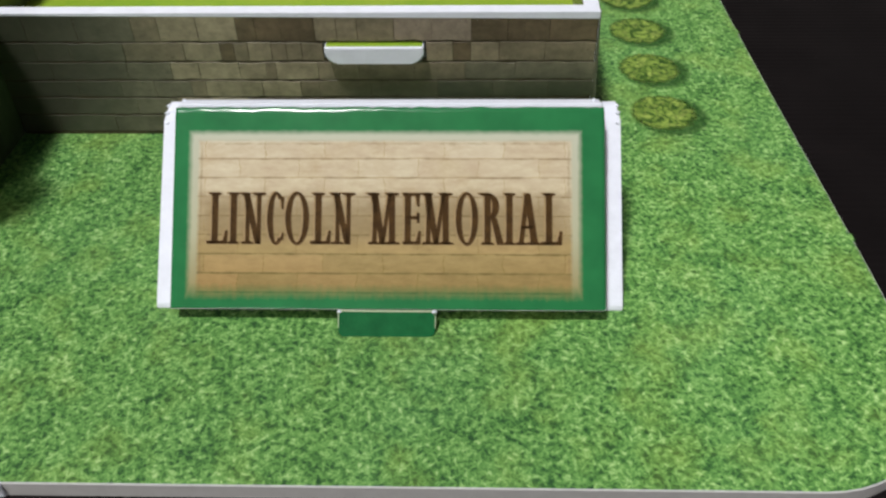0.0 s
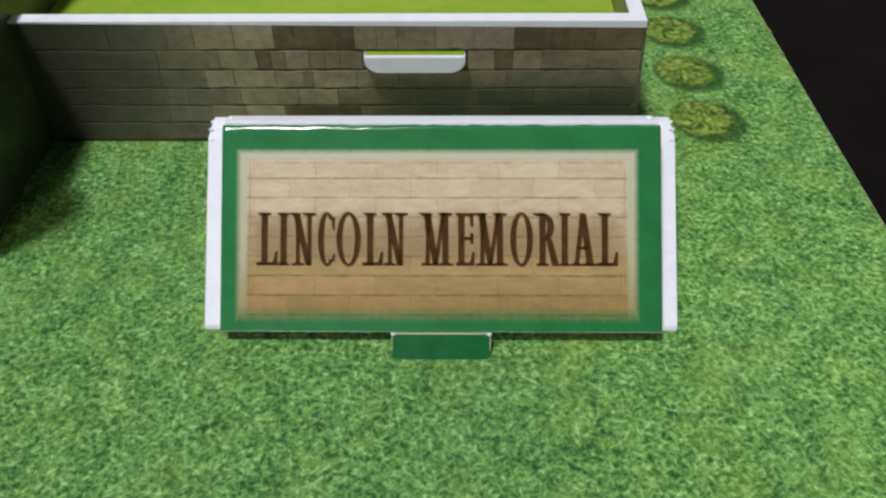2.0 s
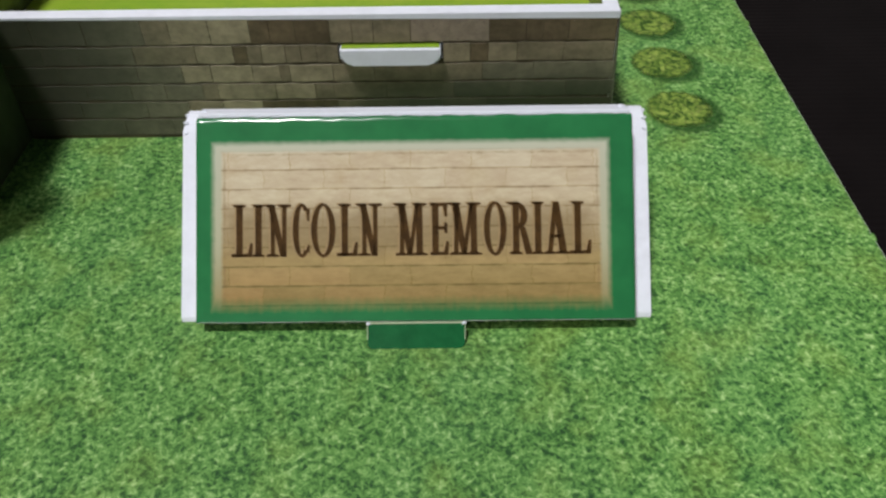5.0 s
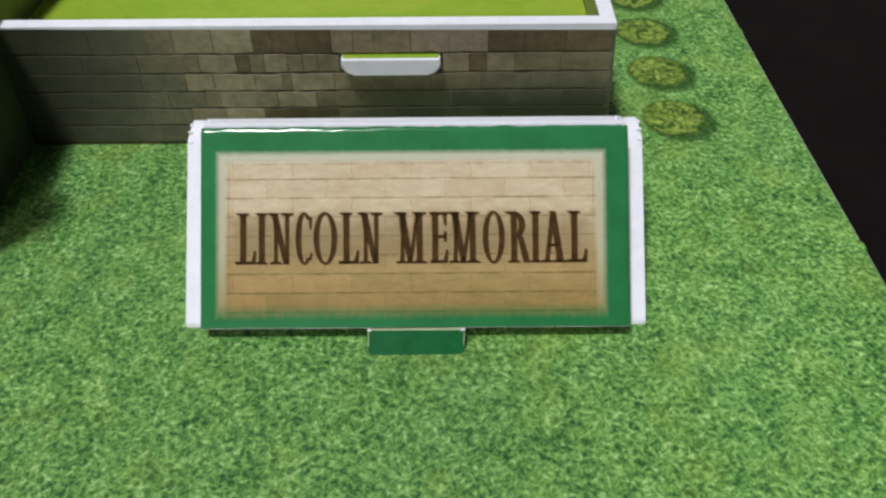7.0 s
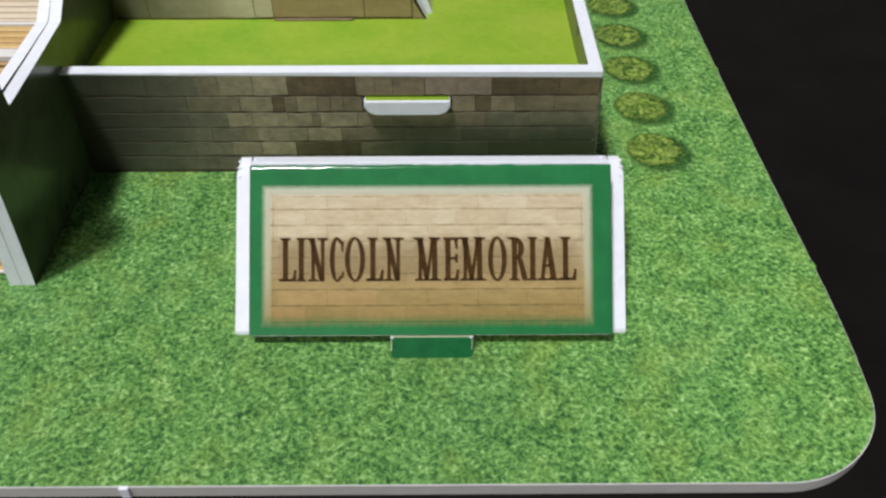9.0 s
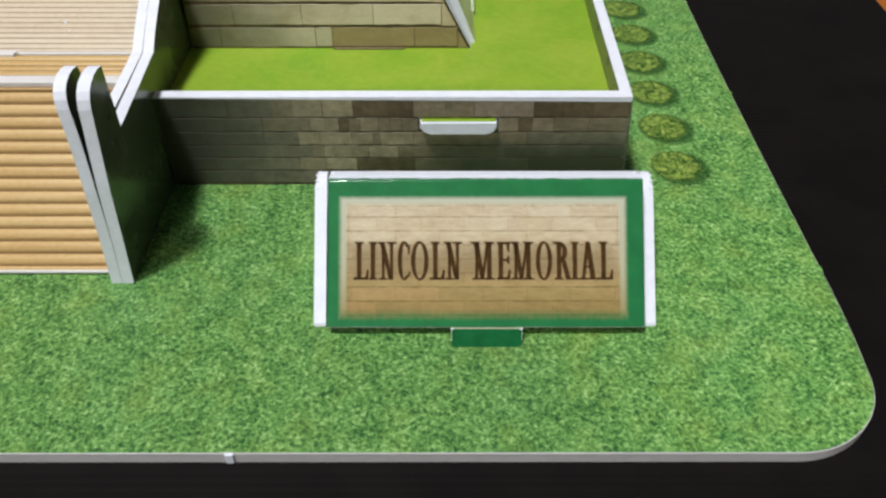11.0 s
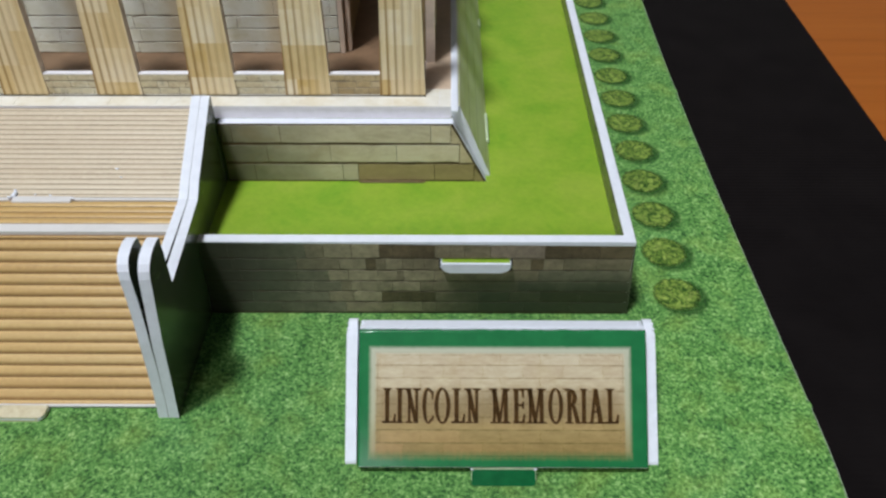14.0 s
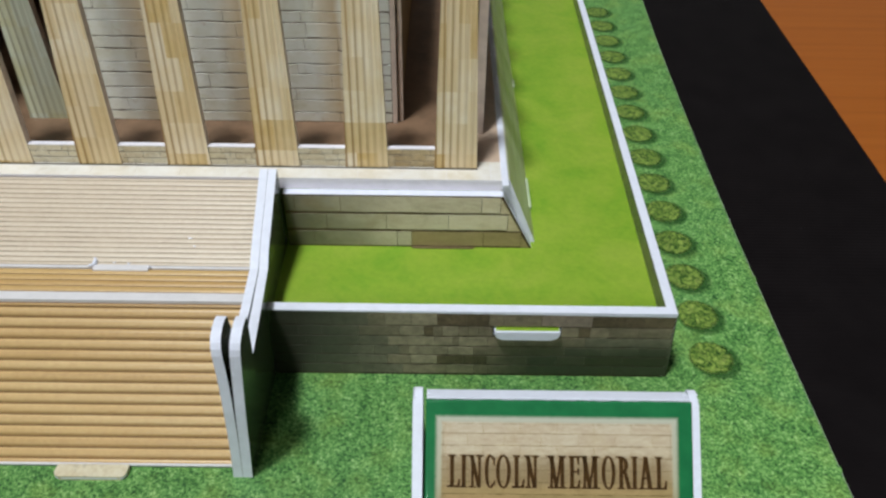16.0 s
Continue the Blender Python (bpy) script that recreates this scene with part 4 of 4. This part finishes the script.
    # the long side, with shallow notches along its inner top edge
    o = [(X(x), z) for x, z in ((WALL_X + 0.01, 0), (WALL_X + 1.15, 0), (WALL_X + 0.01, WALL_Z - 0.4))]
    part("corner_wedge", sheet(o, "y", WALL_Y + 0.2, WALL_Y + 2.75), [BACK_STONE, BACK_STONE], t)
    o = [(X(x), z) for x, z in ((-73.0, WALL_Z - 0.35), (WALL_X, WALL_Z - 1.25), (WALL_X, WALL_Z - 0.02), (-73.0, WALL_Z - 0.02))]
    part("top_lip", sheet(o, "y", WALL_Y + 0.02, WALL_Y + 0.275), [FOAM, FOAM], t, "bare white margin above the print")
    part("side_panel", plank(WALL_X - 2.6, WALL_X, WALL_Y + 2.76, BACK_Y, 0, WALL_Z, 1.2), [FOAM], t, "white foam side panel")
    part("inner_print", plank(WALL_X - 2.72, WALL_X - 2.62, WALL_Y + 2.9, BACK_Y - 2.6, LAWN_Z, WALL_Z - 0.12), BACK_STONE, t, "grey-green printed inner face")
    part("outer_print", plank(WALL_X + 0.02, WALL_X + 0.12, WALL_Y + 0.3, BACK_Y, 0, WALL_Z - 0.12, 1.2), BACK_STONE, t, "grey-green printed outer face")
    for y in (68, 86, 104, 138, 172, 206, 240):
        part("joint_lip", soften(plank(WALL_X - 2.9, WALL_X - 2.3, y - 2.5, y + 2.5, WALL_Z - 2.6, WALL_Z - 0.05), 0.1, 1), BACK_STONE, t)
    part("back_panel", strip(AXIS, WALL_X + SKEW * (BACK_Y - WALL_Y), BACK_Y + 0.05, BACK_Y + 2.6, 0, WALL_Z), FOAM, t)


def lawn():
    t = thing("lawn_panel", AXIS, 180, LAWN_Z - 2.6, "lime-green printed lawn panel inside the retaining walls", "lawn panel")
    x0, x1 = mirror(WALL_X - 2.75), WALL_X - 2.75
    drift = SKEW * (BACK_Y - WALL_Y)
    outline = [(x0, WALL_Y + 2.8), (x1, WALL_Y + 2.8), (x1 + drift, BACK_Y - 2.7), (x0 - drift, BACK_Y - 2.7)]
    part("lawn_print", sheet(outline, "z", LAWN_Z - 0.1, LAWN_Z), [LAWN, LAWN], t, "flat lime-green printed grass")
    part("foam_core", sheet(outline, "z", LAWN_Z - 2.6, LAWN_Z - 0.12), [FOAM, FOAM], t)
    for s in (1, -1):
        a, b = sorted((-13.6 if s > 0 else mirror(-13.6), 3.8 if s > 0 else mirror(3.8)))
        prof = rounded(a, b, LAWN_Z - 3.3, LAWN_Z - 0.12, 2.1, 8, (1, 1, 0, 0))
        tab = part("tab", soften(sheet(prof, "y", WALL_Y - 1.3, WALL_Y + 2.8), 0.34, 3), FOAM, t, "white foam tab with round lower corners")
        part("tab_print", boxed(a + 0.3, b - 0.3, WALL_Y - 0.95, WALL_Y + 2.8, LAWN_Z - 0.1, LAWN_Z), LAWN, tab)


retaining_wall(1)
retaining_wall(-1)
lawn()

# ---------------------------------------------------------------- stairs
STAIR_X0, STAIR_X1 = mirror(-77.3), -77.3


STEP_S, STEP_D = 1.15, 2.68  # where the first step of the lower flight begins, and the depth of each, along the slope


def ribs(parent, name, material, x0, x1, a, b, bounds, swell, gap=0.06):
    """Rounded steps across a slope from a to b, given as (y, z), between bounds measured along it."""
    ay, az = a
    n = math.hypot(b[0] - a[0], b[1] - a[1])
    uy, uz = (b[0] - a[0]) / n, (b[1] - a[1]) / n
    for lo_, hi_ in zip(bounds, bounds[1:]):
        bm = bmesh.new()
        prof = []
        for i in range(7):
            f = i / 6
            s = swell * (1 - (2 * f - 1) ** 2) ** 0.6
            g = lo_ + (hi_ - lo_) * (gap + (1 - 2 * gap) * f)
            prof.append((ay + uy * g - uz * s, az + uz * g + uy * s))
        lo = [bm.verts.new((x0, y, z)) for y, z in prof]
        hi = [bm.verts.new((x1, y, z)) for y, z in prof]
        for i in range(6):
            bm.faces.new((lo[i], hi[i], hi[i + 1], lo[i + 1]))
        for side in (lo, hi):
            bm.faces.new(side)
        part(name, bm, material, parent)


def even(a, b, count):
    n = math.hypot(b[0] - a[0], b[1] - a[1])
    return [n * k / count for k in range(count + 1)]


def slope(x0, x1, a, b, thick, lift=0.0):
    """A board along a slope from a to b, its face at that line, less lift."""
    n = math.hypot(b[0] - a[0], b[1] - a[1])
    ny, nz = -(b[1] - a[1]) / n, (b[0] - a[0]) / n
    o = [(p[0] + ny * k, p[1] + nz * k) for p, k in ((a, -lift), (b, -lift), (b, -thick), (a, -thick))]
    return sheet(o, "x", x0, x1)


def staircase():
    t = thing("staircase", AXIS, 15, 0, "two foam-board stair flights printed with ochre and cream steps", "staircase")
    low, top = (15.6, 0.3), (43.2, 28.9)
    f = part("lower_flight", slope(STAIR_X0, STAIR_X1, low, top, 2.4, 0.05), [STEP_GROOVE, STEP_GROOVE], t, "steep lower flight of ochre steps")
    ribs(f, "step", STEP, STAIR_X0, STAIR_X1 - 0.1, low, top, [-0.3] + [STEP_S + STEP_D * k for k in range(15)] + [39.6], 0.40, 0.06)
    part("landing_edge", soften(boxed(STAIR_X0, STAIR_X1, 43.3, 46.3, 28.2, 29.9), 0.12, 1), FOAM_WARM, t, "bare white foam edge of the landing")
    l = part("landing", boxed(STAIR_X0, STAIR_X1, 46.35, 58.0, 27.4, 29.72), STEP_GROOVE, t, "narrow landing of ochre steps")
    ribs(l, "step", LANDING_STEP, STAIR_X0, STAIR_X1 - 0.1, (46.5, 29.75), (55.2, 29.9), even((46.5, 29.75), (55.2, 29.9), 4), 0.3)
    part("foot_lip", soften(boxed(STAIR_X0, STAIR_X1, 14.75, 15.45, 0.35, 1.0), 0.15, 1), FOAM_WARM, t, "pale bare edge at the foot of the stairs")
    a, b = (56.3, 30.3), (81.2, 41.0)
    u = part("upper_flight", slope(STAIR_X0, STAIR_X1, a, b, 2.4, 0.03), [FOAM, PALE_GROOVE], t, "shallow upper flight of fine cream steps")
    ribs(u, "fine_step", STEP_PALE, STAIR_X0, STAIR_X1 - 0.1, a, b, [0.0] + [2.31 - 1.5 + 1.5 * k for k in range(18)] + [27.1], 0.05, 0.13)
    part("flight_lip", soften(boxed(STAIR_X0, STAIR_X1 - 0.3, 55.3, 56.25, 29.6, 30.35), 0.1, 1), FOAM_WARM, t, "bare white lower lip of the upper flight")
    for s in (1, -1):
        p, q = (-119.4, -104.8) if s > 0 else (mirror(-104.8), mirror(-119.4))
        part("slot_tab", soften(boxed(p, q, 54.0, 56.2, 29.6, 30.75), 0.2, 2), FOAM_WARM, t, "dull white foam tab in a slot, with torn paper")
        for dx, dy, dz, size in ((-0.9, 0.9, 0.9, 0.7), (0.2, 1.9, 1.2, 0.55), (9.0, 1.8, 0.9, 0.4), (14.9, 0.6, 0.9, 0.5), (5.0, 2.2, 0.85, 0.35)):
            torn(t, p + dx, 54.5 + dy, 30.0 + dz, size)
        # the first two crumbs stand in for lamp glints on the fine steps
        for x, y, z, size in ((-95.6, 64.0, 33.65, 0.5), (-94.1, 61.7, 32.7, 0.4), (-119.7, 58.0, 31.1, 0.55)):
            torn(t, x if s > 0 else mirror(x), y, z, size)
        part("torn_paper", soften(boxed(p - 0.6, p + 0.5, 55.6, 57.6, 30.3, 31.4), 0.25, 1), FOAM, t)
        p, q = sorted((-122.0, -104.2)) if s > 0 else sorted((mirror(-122.0), mirror(-104.2)))
        bm = sheet(rounded(p, q, 10.9, 14.7, 1.5, 5, (1, 1, 0, 0)), "z", 0.0, 1.5)
        part("bottom_tab", soften(bm, 0.45, 3), [SILL_STONE, FOAM], t, "pale tab at the foot of the stairs")


def cheek_wall(side):
    t = thing("cheek_wall", -76.4 if side > 0 else mirror(-76.4), 13, 0, "stair cheek wall of two foam boards with bare white edges and dark mossy faces", "cheek wall", "cheek walls")
    # outline in y and z: upright front edge, rounded head with a sharp back corner, level ledge, then the rising rail
    out = [(12.2, 0.0), (12.4, 12.0), (12.4, 24.0), (13.1, 36.0), (13.4, 41.6), (13.8, 43.4), (14.6, 44.7), (15.9, 45.6), (17.8, 46.15), (19.8, 46.2), (21.7, 45.8),
           (23.9, 31.4), (40.0, 31.2), (54.4, 31.2), (79.3, 45.1), (80.6, 45.2), (80.6, 0.0)]
    for name, x0, x1, parting in (("outer_board", -75.95, -73.60, 0.0), ("inner_board", -78.30, -76.02, 1.6)):
        bm = sheet(out, "x", x0, x1)
        for axis, places in ((1, (18, 24, 32, 40, 49, 59)), (2, (8, 16, 24, 28, 33, 37, 41, 44))):
            for value in places:
                co, no = [0, 0, 0], [0, 0, 0]
                co[axis], no[axis] = value, 1
                bmesh.ops.bisect_plane(bm, geom=bm.verts[:] + bm.edges[:] + bm.faces[:], plane_co=co, plane_no=no)
        # towards the front the boards lean outwards, and their heads part
        for v in bm.verts:
            f = max(0.0, min(1.0, 1 - (v.co.y - 24) / 35))
            v.co.x += f * (0.07 * v.co.z - parting * (v.co.z / 43) ** 3)
            if side < 0:
                v.co.x = mirror(v.co.x)
        part(name, bm, [CHEEK_STONE, FOAM], t, "foam board with white edge and dark printed face")
    # dark strip put between the boards to paint the gap's shade
    part("gap_shade", boxed(*sorted(((-76.01, -75.96) if side > 0 else (mirror(-76.01), mirror(-75.96)))), 59.5, 80.0, 0.2, 29), JOINT, t)


staircase()
cheek_wall(1)
cheek_wall(-1)

# ---------------------------------------------------------------- plinth
PLINTH_Y, PLINTH_Z, FLOOR_Z = 79.9, 37.3, 41.0
FLOOR_X = -10.9
TEMPLE_BACK = 272.0


def plinth():
    t = thing("plinth", AXIS, 180, LAWN_Z, "temple plinth of foam board printed with pale ashlar blocks", "plinth")
    rnd = random.Random(23)
    for s in (1, -1):
        a, b = sorted((-73.0 if s > 0 else mirror(-73.0), -1.2 if s > 0 else mirror(-1.2)))
        c = -10.6 if s > 0 else mirror(-10.6)
        o = [(a, LAWN_Z), (b, LAWN_Z), (c, PLINTH_Z), (a, PLINTH_Z)] if s > 0 else [(a, LAWN_Z), (b, LAWN_Z), (b, PLINTH_Z), (c, PLINTH_Z)]
        p = part("front_panel", sheet(o, "y", PLINTH_Y, PLINTH_Y + 2.6), [BUFF_JOINT, FOAM], t, "printed ashlar front with a bare white top edge")
        for z0, z1, tones, joints in ((31.0, 37.2, "gwww", (-72.9, -69.9, -56.9, -16.5, -11.1)), (24.8, 31.0, "gggw", (-72.9, -61.1, -43.9, -25.9, -8.8)),
                                      (18.75, 24.8, "gggss", (-72.9, -65.2, -40.9, -36.6, -15.6, -4.6))):
            laid_row("stone_block", p, PLINTH_Y, z0, z1, tones, joints, ASHLAR, rnd, None if s > 0 else mirror, 0.70, 0.10, 0.22)
            # the last, narrow block is cut along the rake
            e = joints[-1]
            lim = [-1.9 - (z - LAWN_Z) / (PLINTH_Z - LAWN_Z) * 9.4 for z in (z0, z1)]
            o = [(e + 0.1, z0 + 0.15), (lim[0], z0 + 0.15), (lim[1], z1 - 0.15), (e + 0.1, z1 - 0.15)]
            if s < 0:
                o = [(mirror(x), z) for x, z in o]
            end = part("stone_block", sheet(o, "y", PLINTH_Y - 0.05, PLINTH_Y), [ASHLAR, ASHLAR], p)
            end.color = (*TONES["s" if z0 < 20 else "c"], 1)
        if s > 0:
            tab = sheet(rounded(-36.8, -18.0, PLINTH_Y - 0.95, PLINTH_Y - 0.1, 0.8, 4, (1, 1, 0, 0)), "z", LAWN_Z, LAWN_Z + 0.45)
            tab = part("tab", soften(tab, 0.12, 1), [ASHLAR, ASHLAR], t, "brown printed tab at the plinth's foot")
            tab.color = (0.16, 0.115, 0.055, 1)
        # raking side panel
        o = [(-3.6, LAWN_Z), (0.1, LAWN_Z), (-8.7, FLOOR_Z - 0.3), (-9.4, FLOOR_Z + 0.35), (-11.7, FLOOR_Z - 0.5)]
        if s < 0:
            o = [(mirror(x), z) for x, z in o]
        part("side_panel", sheet(o, "y", PLINTH_Y + 2.9, TEMPLE_BACK + 10), [FOAM, SIDE_STONE], t, "raking side panel, pale print and white front edge")
        e = (-11.1, -9.2) if s > 0 else (mirror(-9.2), mirror(-11.1))
        part("side_edge", soften(boxed(*e, PLINTH_Y - 0.4, TEMPLE_BACK + 10, FLOOR_Z - 0.4, FLOOR_Z + 0.5), 0.15, 1), FOAM, t, "bare white top edge of the side panel")
        for y, half in ((107, 8), (182, 3)):
            q = (-0.5, 0.35) if s > 0 else (mirror(0.35), mirror(-0.5))
            part("joint_lip", soften(boxed(*q, y - half, y + half, LAWN_Z, LAWN_Z + 1.4), 0.2, 1), FOAM_DULL, t)
    fl = part("floor_panel", boxed(mirror(FLOOR_X), FLOOR_X, PLINTH_Y + 2.65, TEMPLE_BACK + 10, PLINTH_Z + 0.1, FLOOR_Z - 0.1), FOAM_LILAC, t, "white foam floor panel")
    x = mirror(FLOOR_X) + 0.2
    while x < FLOOR_X - 0.2:
        w = min(12.6, FLOOR_X - 0.2 - x)
        part("paving_slab", boxed(x, x + w - 0.1, PLINTH_Y + 2.75, 92.0, FLOOR_Z - 0.1, FLOOR_Z), TILE, fl)
        x += w
    for e in ((-18.2, FLOOR_X - 0.2), (mirror(FLOOR_X) + 0.2, mirror(-18.2))):
        part("margin_paving", boxed(*e, 92.05, TEMPLE_BACK + 9, FLOOR_Z - 0.1, FLOOR_Z - 0.005), MARGIN, fl, "pinkish tan printed paving along the flank")
    part("inner_paving", boxed(mirror(-18.3), -18.3, 92.05, TEMPLE_BACK + 9, FLOOR_Z - 0.1, FLOOR_Z - 0.01), BROWN_FLOOR, fl, "brown printed paving")


plinth()

# ---------------------------------------------------------------- temple
FRONT_Y, PITCH, COL_X = 88.2, 25.45, -24.1
LEAN_BACK = 0.085  # the front sheet of the temple is leant back a little to fit the camera's view
HEAD_Z = 92.0


def column_mesh(w0, w1, z0, z1, depth, lean=0.0, flutes=6):
    """A fluted shaft, tapering upwards, cut from thick board: its front at -y."""
    bm = bmesh.new()
    prof = []
    n = flutes * 6
    for i in range(n + 1):
        f = i / n * 2 - 1
        groove = abs(math.sin(i / 6 * math.pi))
        prof.append((f, -depth * 0.5 + 0.13 * groove))
    prof = [(-1, depth * 0.5)] + prof + [(1, depth * 0.5)]
    rings = []
    for z in (z0, z0 + 0.25 * (z1 - z0), z0 + 0.5 * (z1 - z0), z1):
        f = (z - z0) / (z1 - z0)
        w = w0 + (w1 - w0) * f
        rings.append([bm.verts.new((p * w / 2, q, z)) for p, q in prof])
    m = len(prof)
    for a, b in zip(rings, rings[1:]):
        for i in range(m):
            bm.faces.new((a[i], a[(i + 1) % m], b[(i + 1) % m], b[i]))
        for i in (0, m - 2, m - 1):
            bm.faces.ensure_lookup_table()
            bm.faces[len(bm.faces) - m + i].material_index = 1
    bm.faces.new(rings[0])
    bm.faces.new(rings[-1])
    for v in bm.verts:
        v.co.y += lean * (v.co.z - z0)
    return bm


def temple():
    t = thing("temple", AXIS, 180, FLOOR_Z, "foam-board temple with cream fluted columns on a plinth", "building")
    rnd = random.Random(5)
    for k in range(12):
        x = COL_X - PITCH * k
        bm = column_mesh(12.3, 9.2, FLOOR_Z, HEAD_Z, 2.6, LEAN_BACK)
        bm.transform(Matrix.Translation((x, FRONT_Y + 1.3, 0)))
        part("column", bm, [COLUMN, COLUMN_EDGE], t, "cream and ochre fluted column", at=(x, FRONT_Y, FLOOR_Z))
        # dark strip painting the contact shadow along the temple front's foot
        part("foot_shade", boxed(x - 6.3, x + (6.3 if k == 0 else PITCH - 6.35), FRONT_Y - 0.42, FRONT_Y - 0.06, FLOOR_Z, FLOOR_Z + 0.25), JOINT, t)
        if k < 11:
            a, b = x - PITCH + 5.6, x - 5.6
            sill = part("sill", boxed(a, b, FRONT_Y + 0.7, FRONT_Y + 2.3, FLOOR_Z, 46.8), PALE_JOINT, t, "low sill wall with a bare white top")
            part("sill_top", boxed(a, b, FRONT_Y + 0.72, FRONT_Y + 2.3, 46.8, 47.1), FOAM_LILAC, sill, "bare white foam edge")
            if k < 7:
                courses("sill_brick", sill, a + 0.1, b - 0.1, FRONT_Y + 0.7, [(41.0, 43.0), (43.0, 45.0), (45.0, 46.85)], (4.2, 3.4, 5.2), SILL_BROWN if k == 0 else SILL_STONE, rnd, 0.10, 0.07, 0.05, 0.2)
    for s in (1, -1):
        x = -16.9 if s > 0 else mirror(-16.9)
        for k in range(1, 8):
            bm = column_mesh(12.3, 9.2, FLOOR_Z, HEAD_Z, 2.6)
            bm.transform(Matrix.Translation((x, FRONT_Y + PITCH * k, 0)) @ Matrix.Rotation(math.radians(90 * s), 4, "Z"))
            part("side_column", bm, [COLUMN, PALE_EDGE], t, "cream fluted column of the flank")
        # board added behind the flank columns so that their shadow falls unbroken
        f = sorted((-19.8, -18.3)) if s > 0 else sorted((mirror(-19.8), mirror(-18.3)))
        part("flank_shade_panel", boxed(*f, FRONT_Y + 20.5, TEMPLE_BACK - 2, FLOOR_Z, HEAD_Z), HALL_SIDE, t, "brown board added behind the flank columns to even their shadow")
        part("side_sill", boxed(x - 1.1, x + 1.1, FRONT_Y + 20, TEMPLE_BACK - 2, FLOOR_Z, 46.9), SILL_STONE, t)
    # inner hall: brick-printed walls, an entrance with two columns
    cy = 113.6
    cw = part("hall_wall", boxed(-134.0, -43.4, cy + 0.1, cy + 2.5, FLOOR_Z, HEAD_Z), PALE_JOINT, t, "white ashlar hall wall")
    rows = []
    z = FLOOR_Z
    for k in range(34):
        h = (3.4, 4.2, 3.8, 4.8)[k % 4]
        rows.append((z, min(z + h, HEAD_Z)))
        z += h
        if z > HEAD_Z - 1:
            break
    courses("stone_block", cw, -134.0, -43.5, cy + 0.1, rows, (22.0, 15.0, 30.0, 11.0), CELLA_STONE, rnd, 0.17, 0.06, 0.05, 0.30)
    part("wall_end", soften(boxed(-43.4, -41.9, cy - 0.3, cy + 3.0, FLOOR_Z, HEAD_Z), 0.12, 1), PALE_EDGE, t, "bare pinkish foam end of the hall wall")
    part("wall_end", soften(boxed(-41.5, -40.2, cy + 1.2, cy + 4.2, FLOOR_Z, HEAD_Z), 0.12, 1), PALE_EDGE, t)
    part("hall_flank", boxed(-43.4, -41.0, cy + 4.2, TEMPLE_BACK - 20, FLOOR_Z, HEAD_Z), HALL_SIDE, t, "olive-brown printed flank of the hall")
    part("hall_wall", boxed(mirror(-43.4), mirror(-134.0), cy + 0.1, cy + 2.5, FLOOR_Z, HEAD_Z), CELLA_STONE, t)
    part("hall_flank", boxed(mirror(-41.0), mirror(-43.4), cy + 2.6, TEMPLE_BACK - 20, FLOOR_Z, HEAD_Z), HALL_SIDE, t, "olive-brown printed flank of the hall")
    part("hall_back", boxed(mirror(-41), -41, TEMPLE_BACK - 20, TEMPLE_BACK - 17.5, FLOOR_Z, HEAD_Z), HALL_SIDE, t)
    for x in (-150.2, mirror(-150.2)):
        bm = column_mesh(12.4, 9.4, FLOOR_Z, HEAD_Z, 2.6)
        bm.transform(Matrix.Translation((x, cy + 1.4, 0)))
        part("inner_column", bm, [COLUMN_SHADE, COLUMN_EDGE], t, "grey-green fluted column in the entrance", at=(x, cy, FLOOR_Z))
        part("inner_sill", boxed(x + 5.5, x + 12.0, cy + 0.8, cy + 3.0, FLOOR_Z, 47.0), SILL_STONE, t)
    # plain unseen slab, added to close the hall above and keep it dark
    part("roof_slab", boxed(mirror(-43.3), -43.3, cy + 2.6, TEMPLE_BACK - 17.6, HEAD_Z, HEAD_Z + 3), TILE, t, "plain unseen slab added over the hall to darken it")


temple()
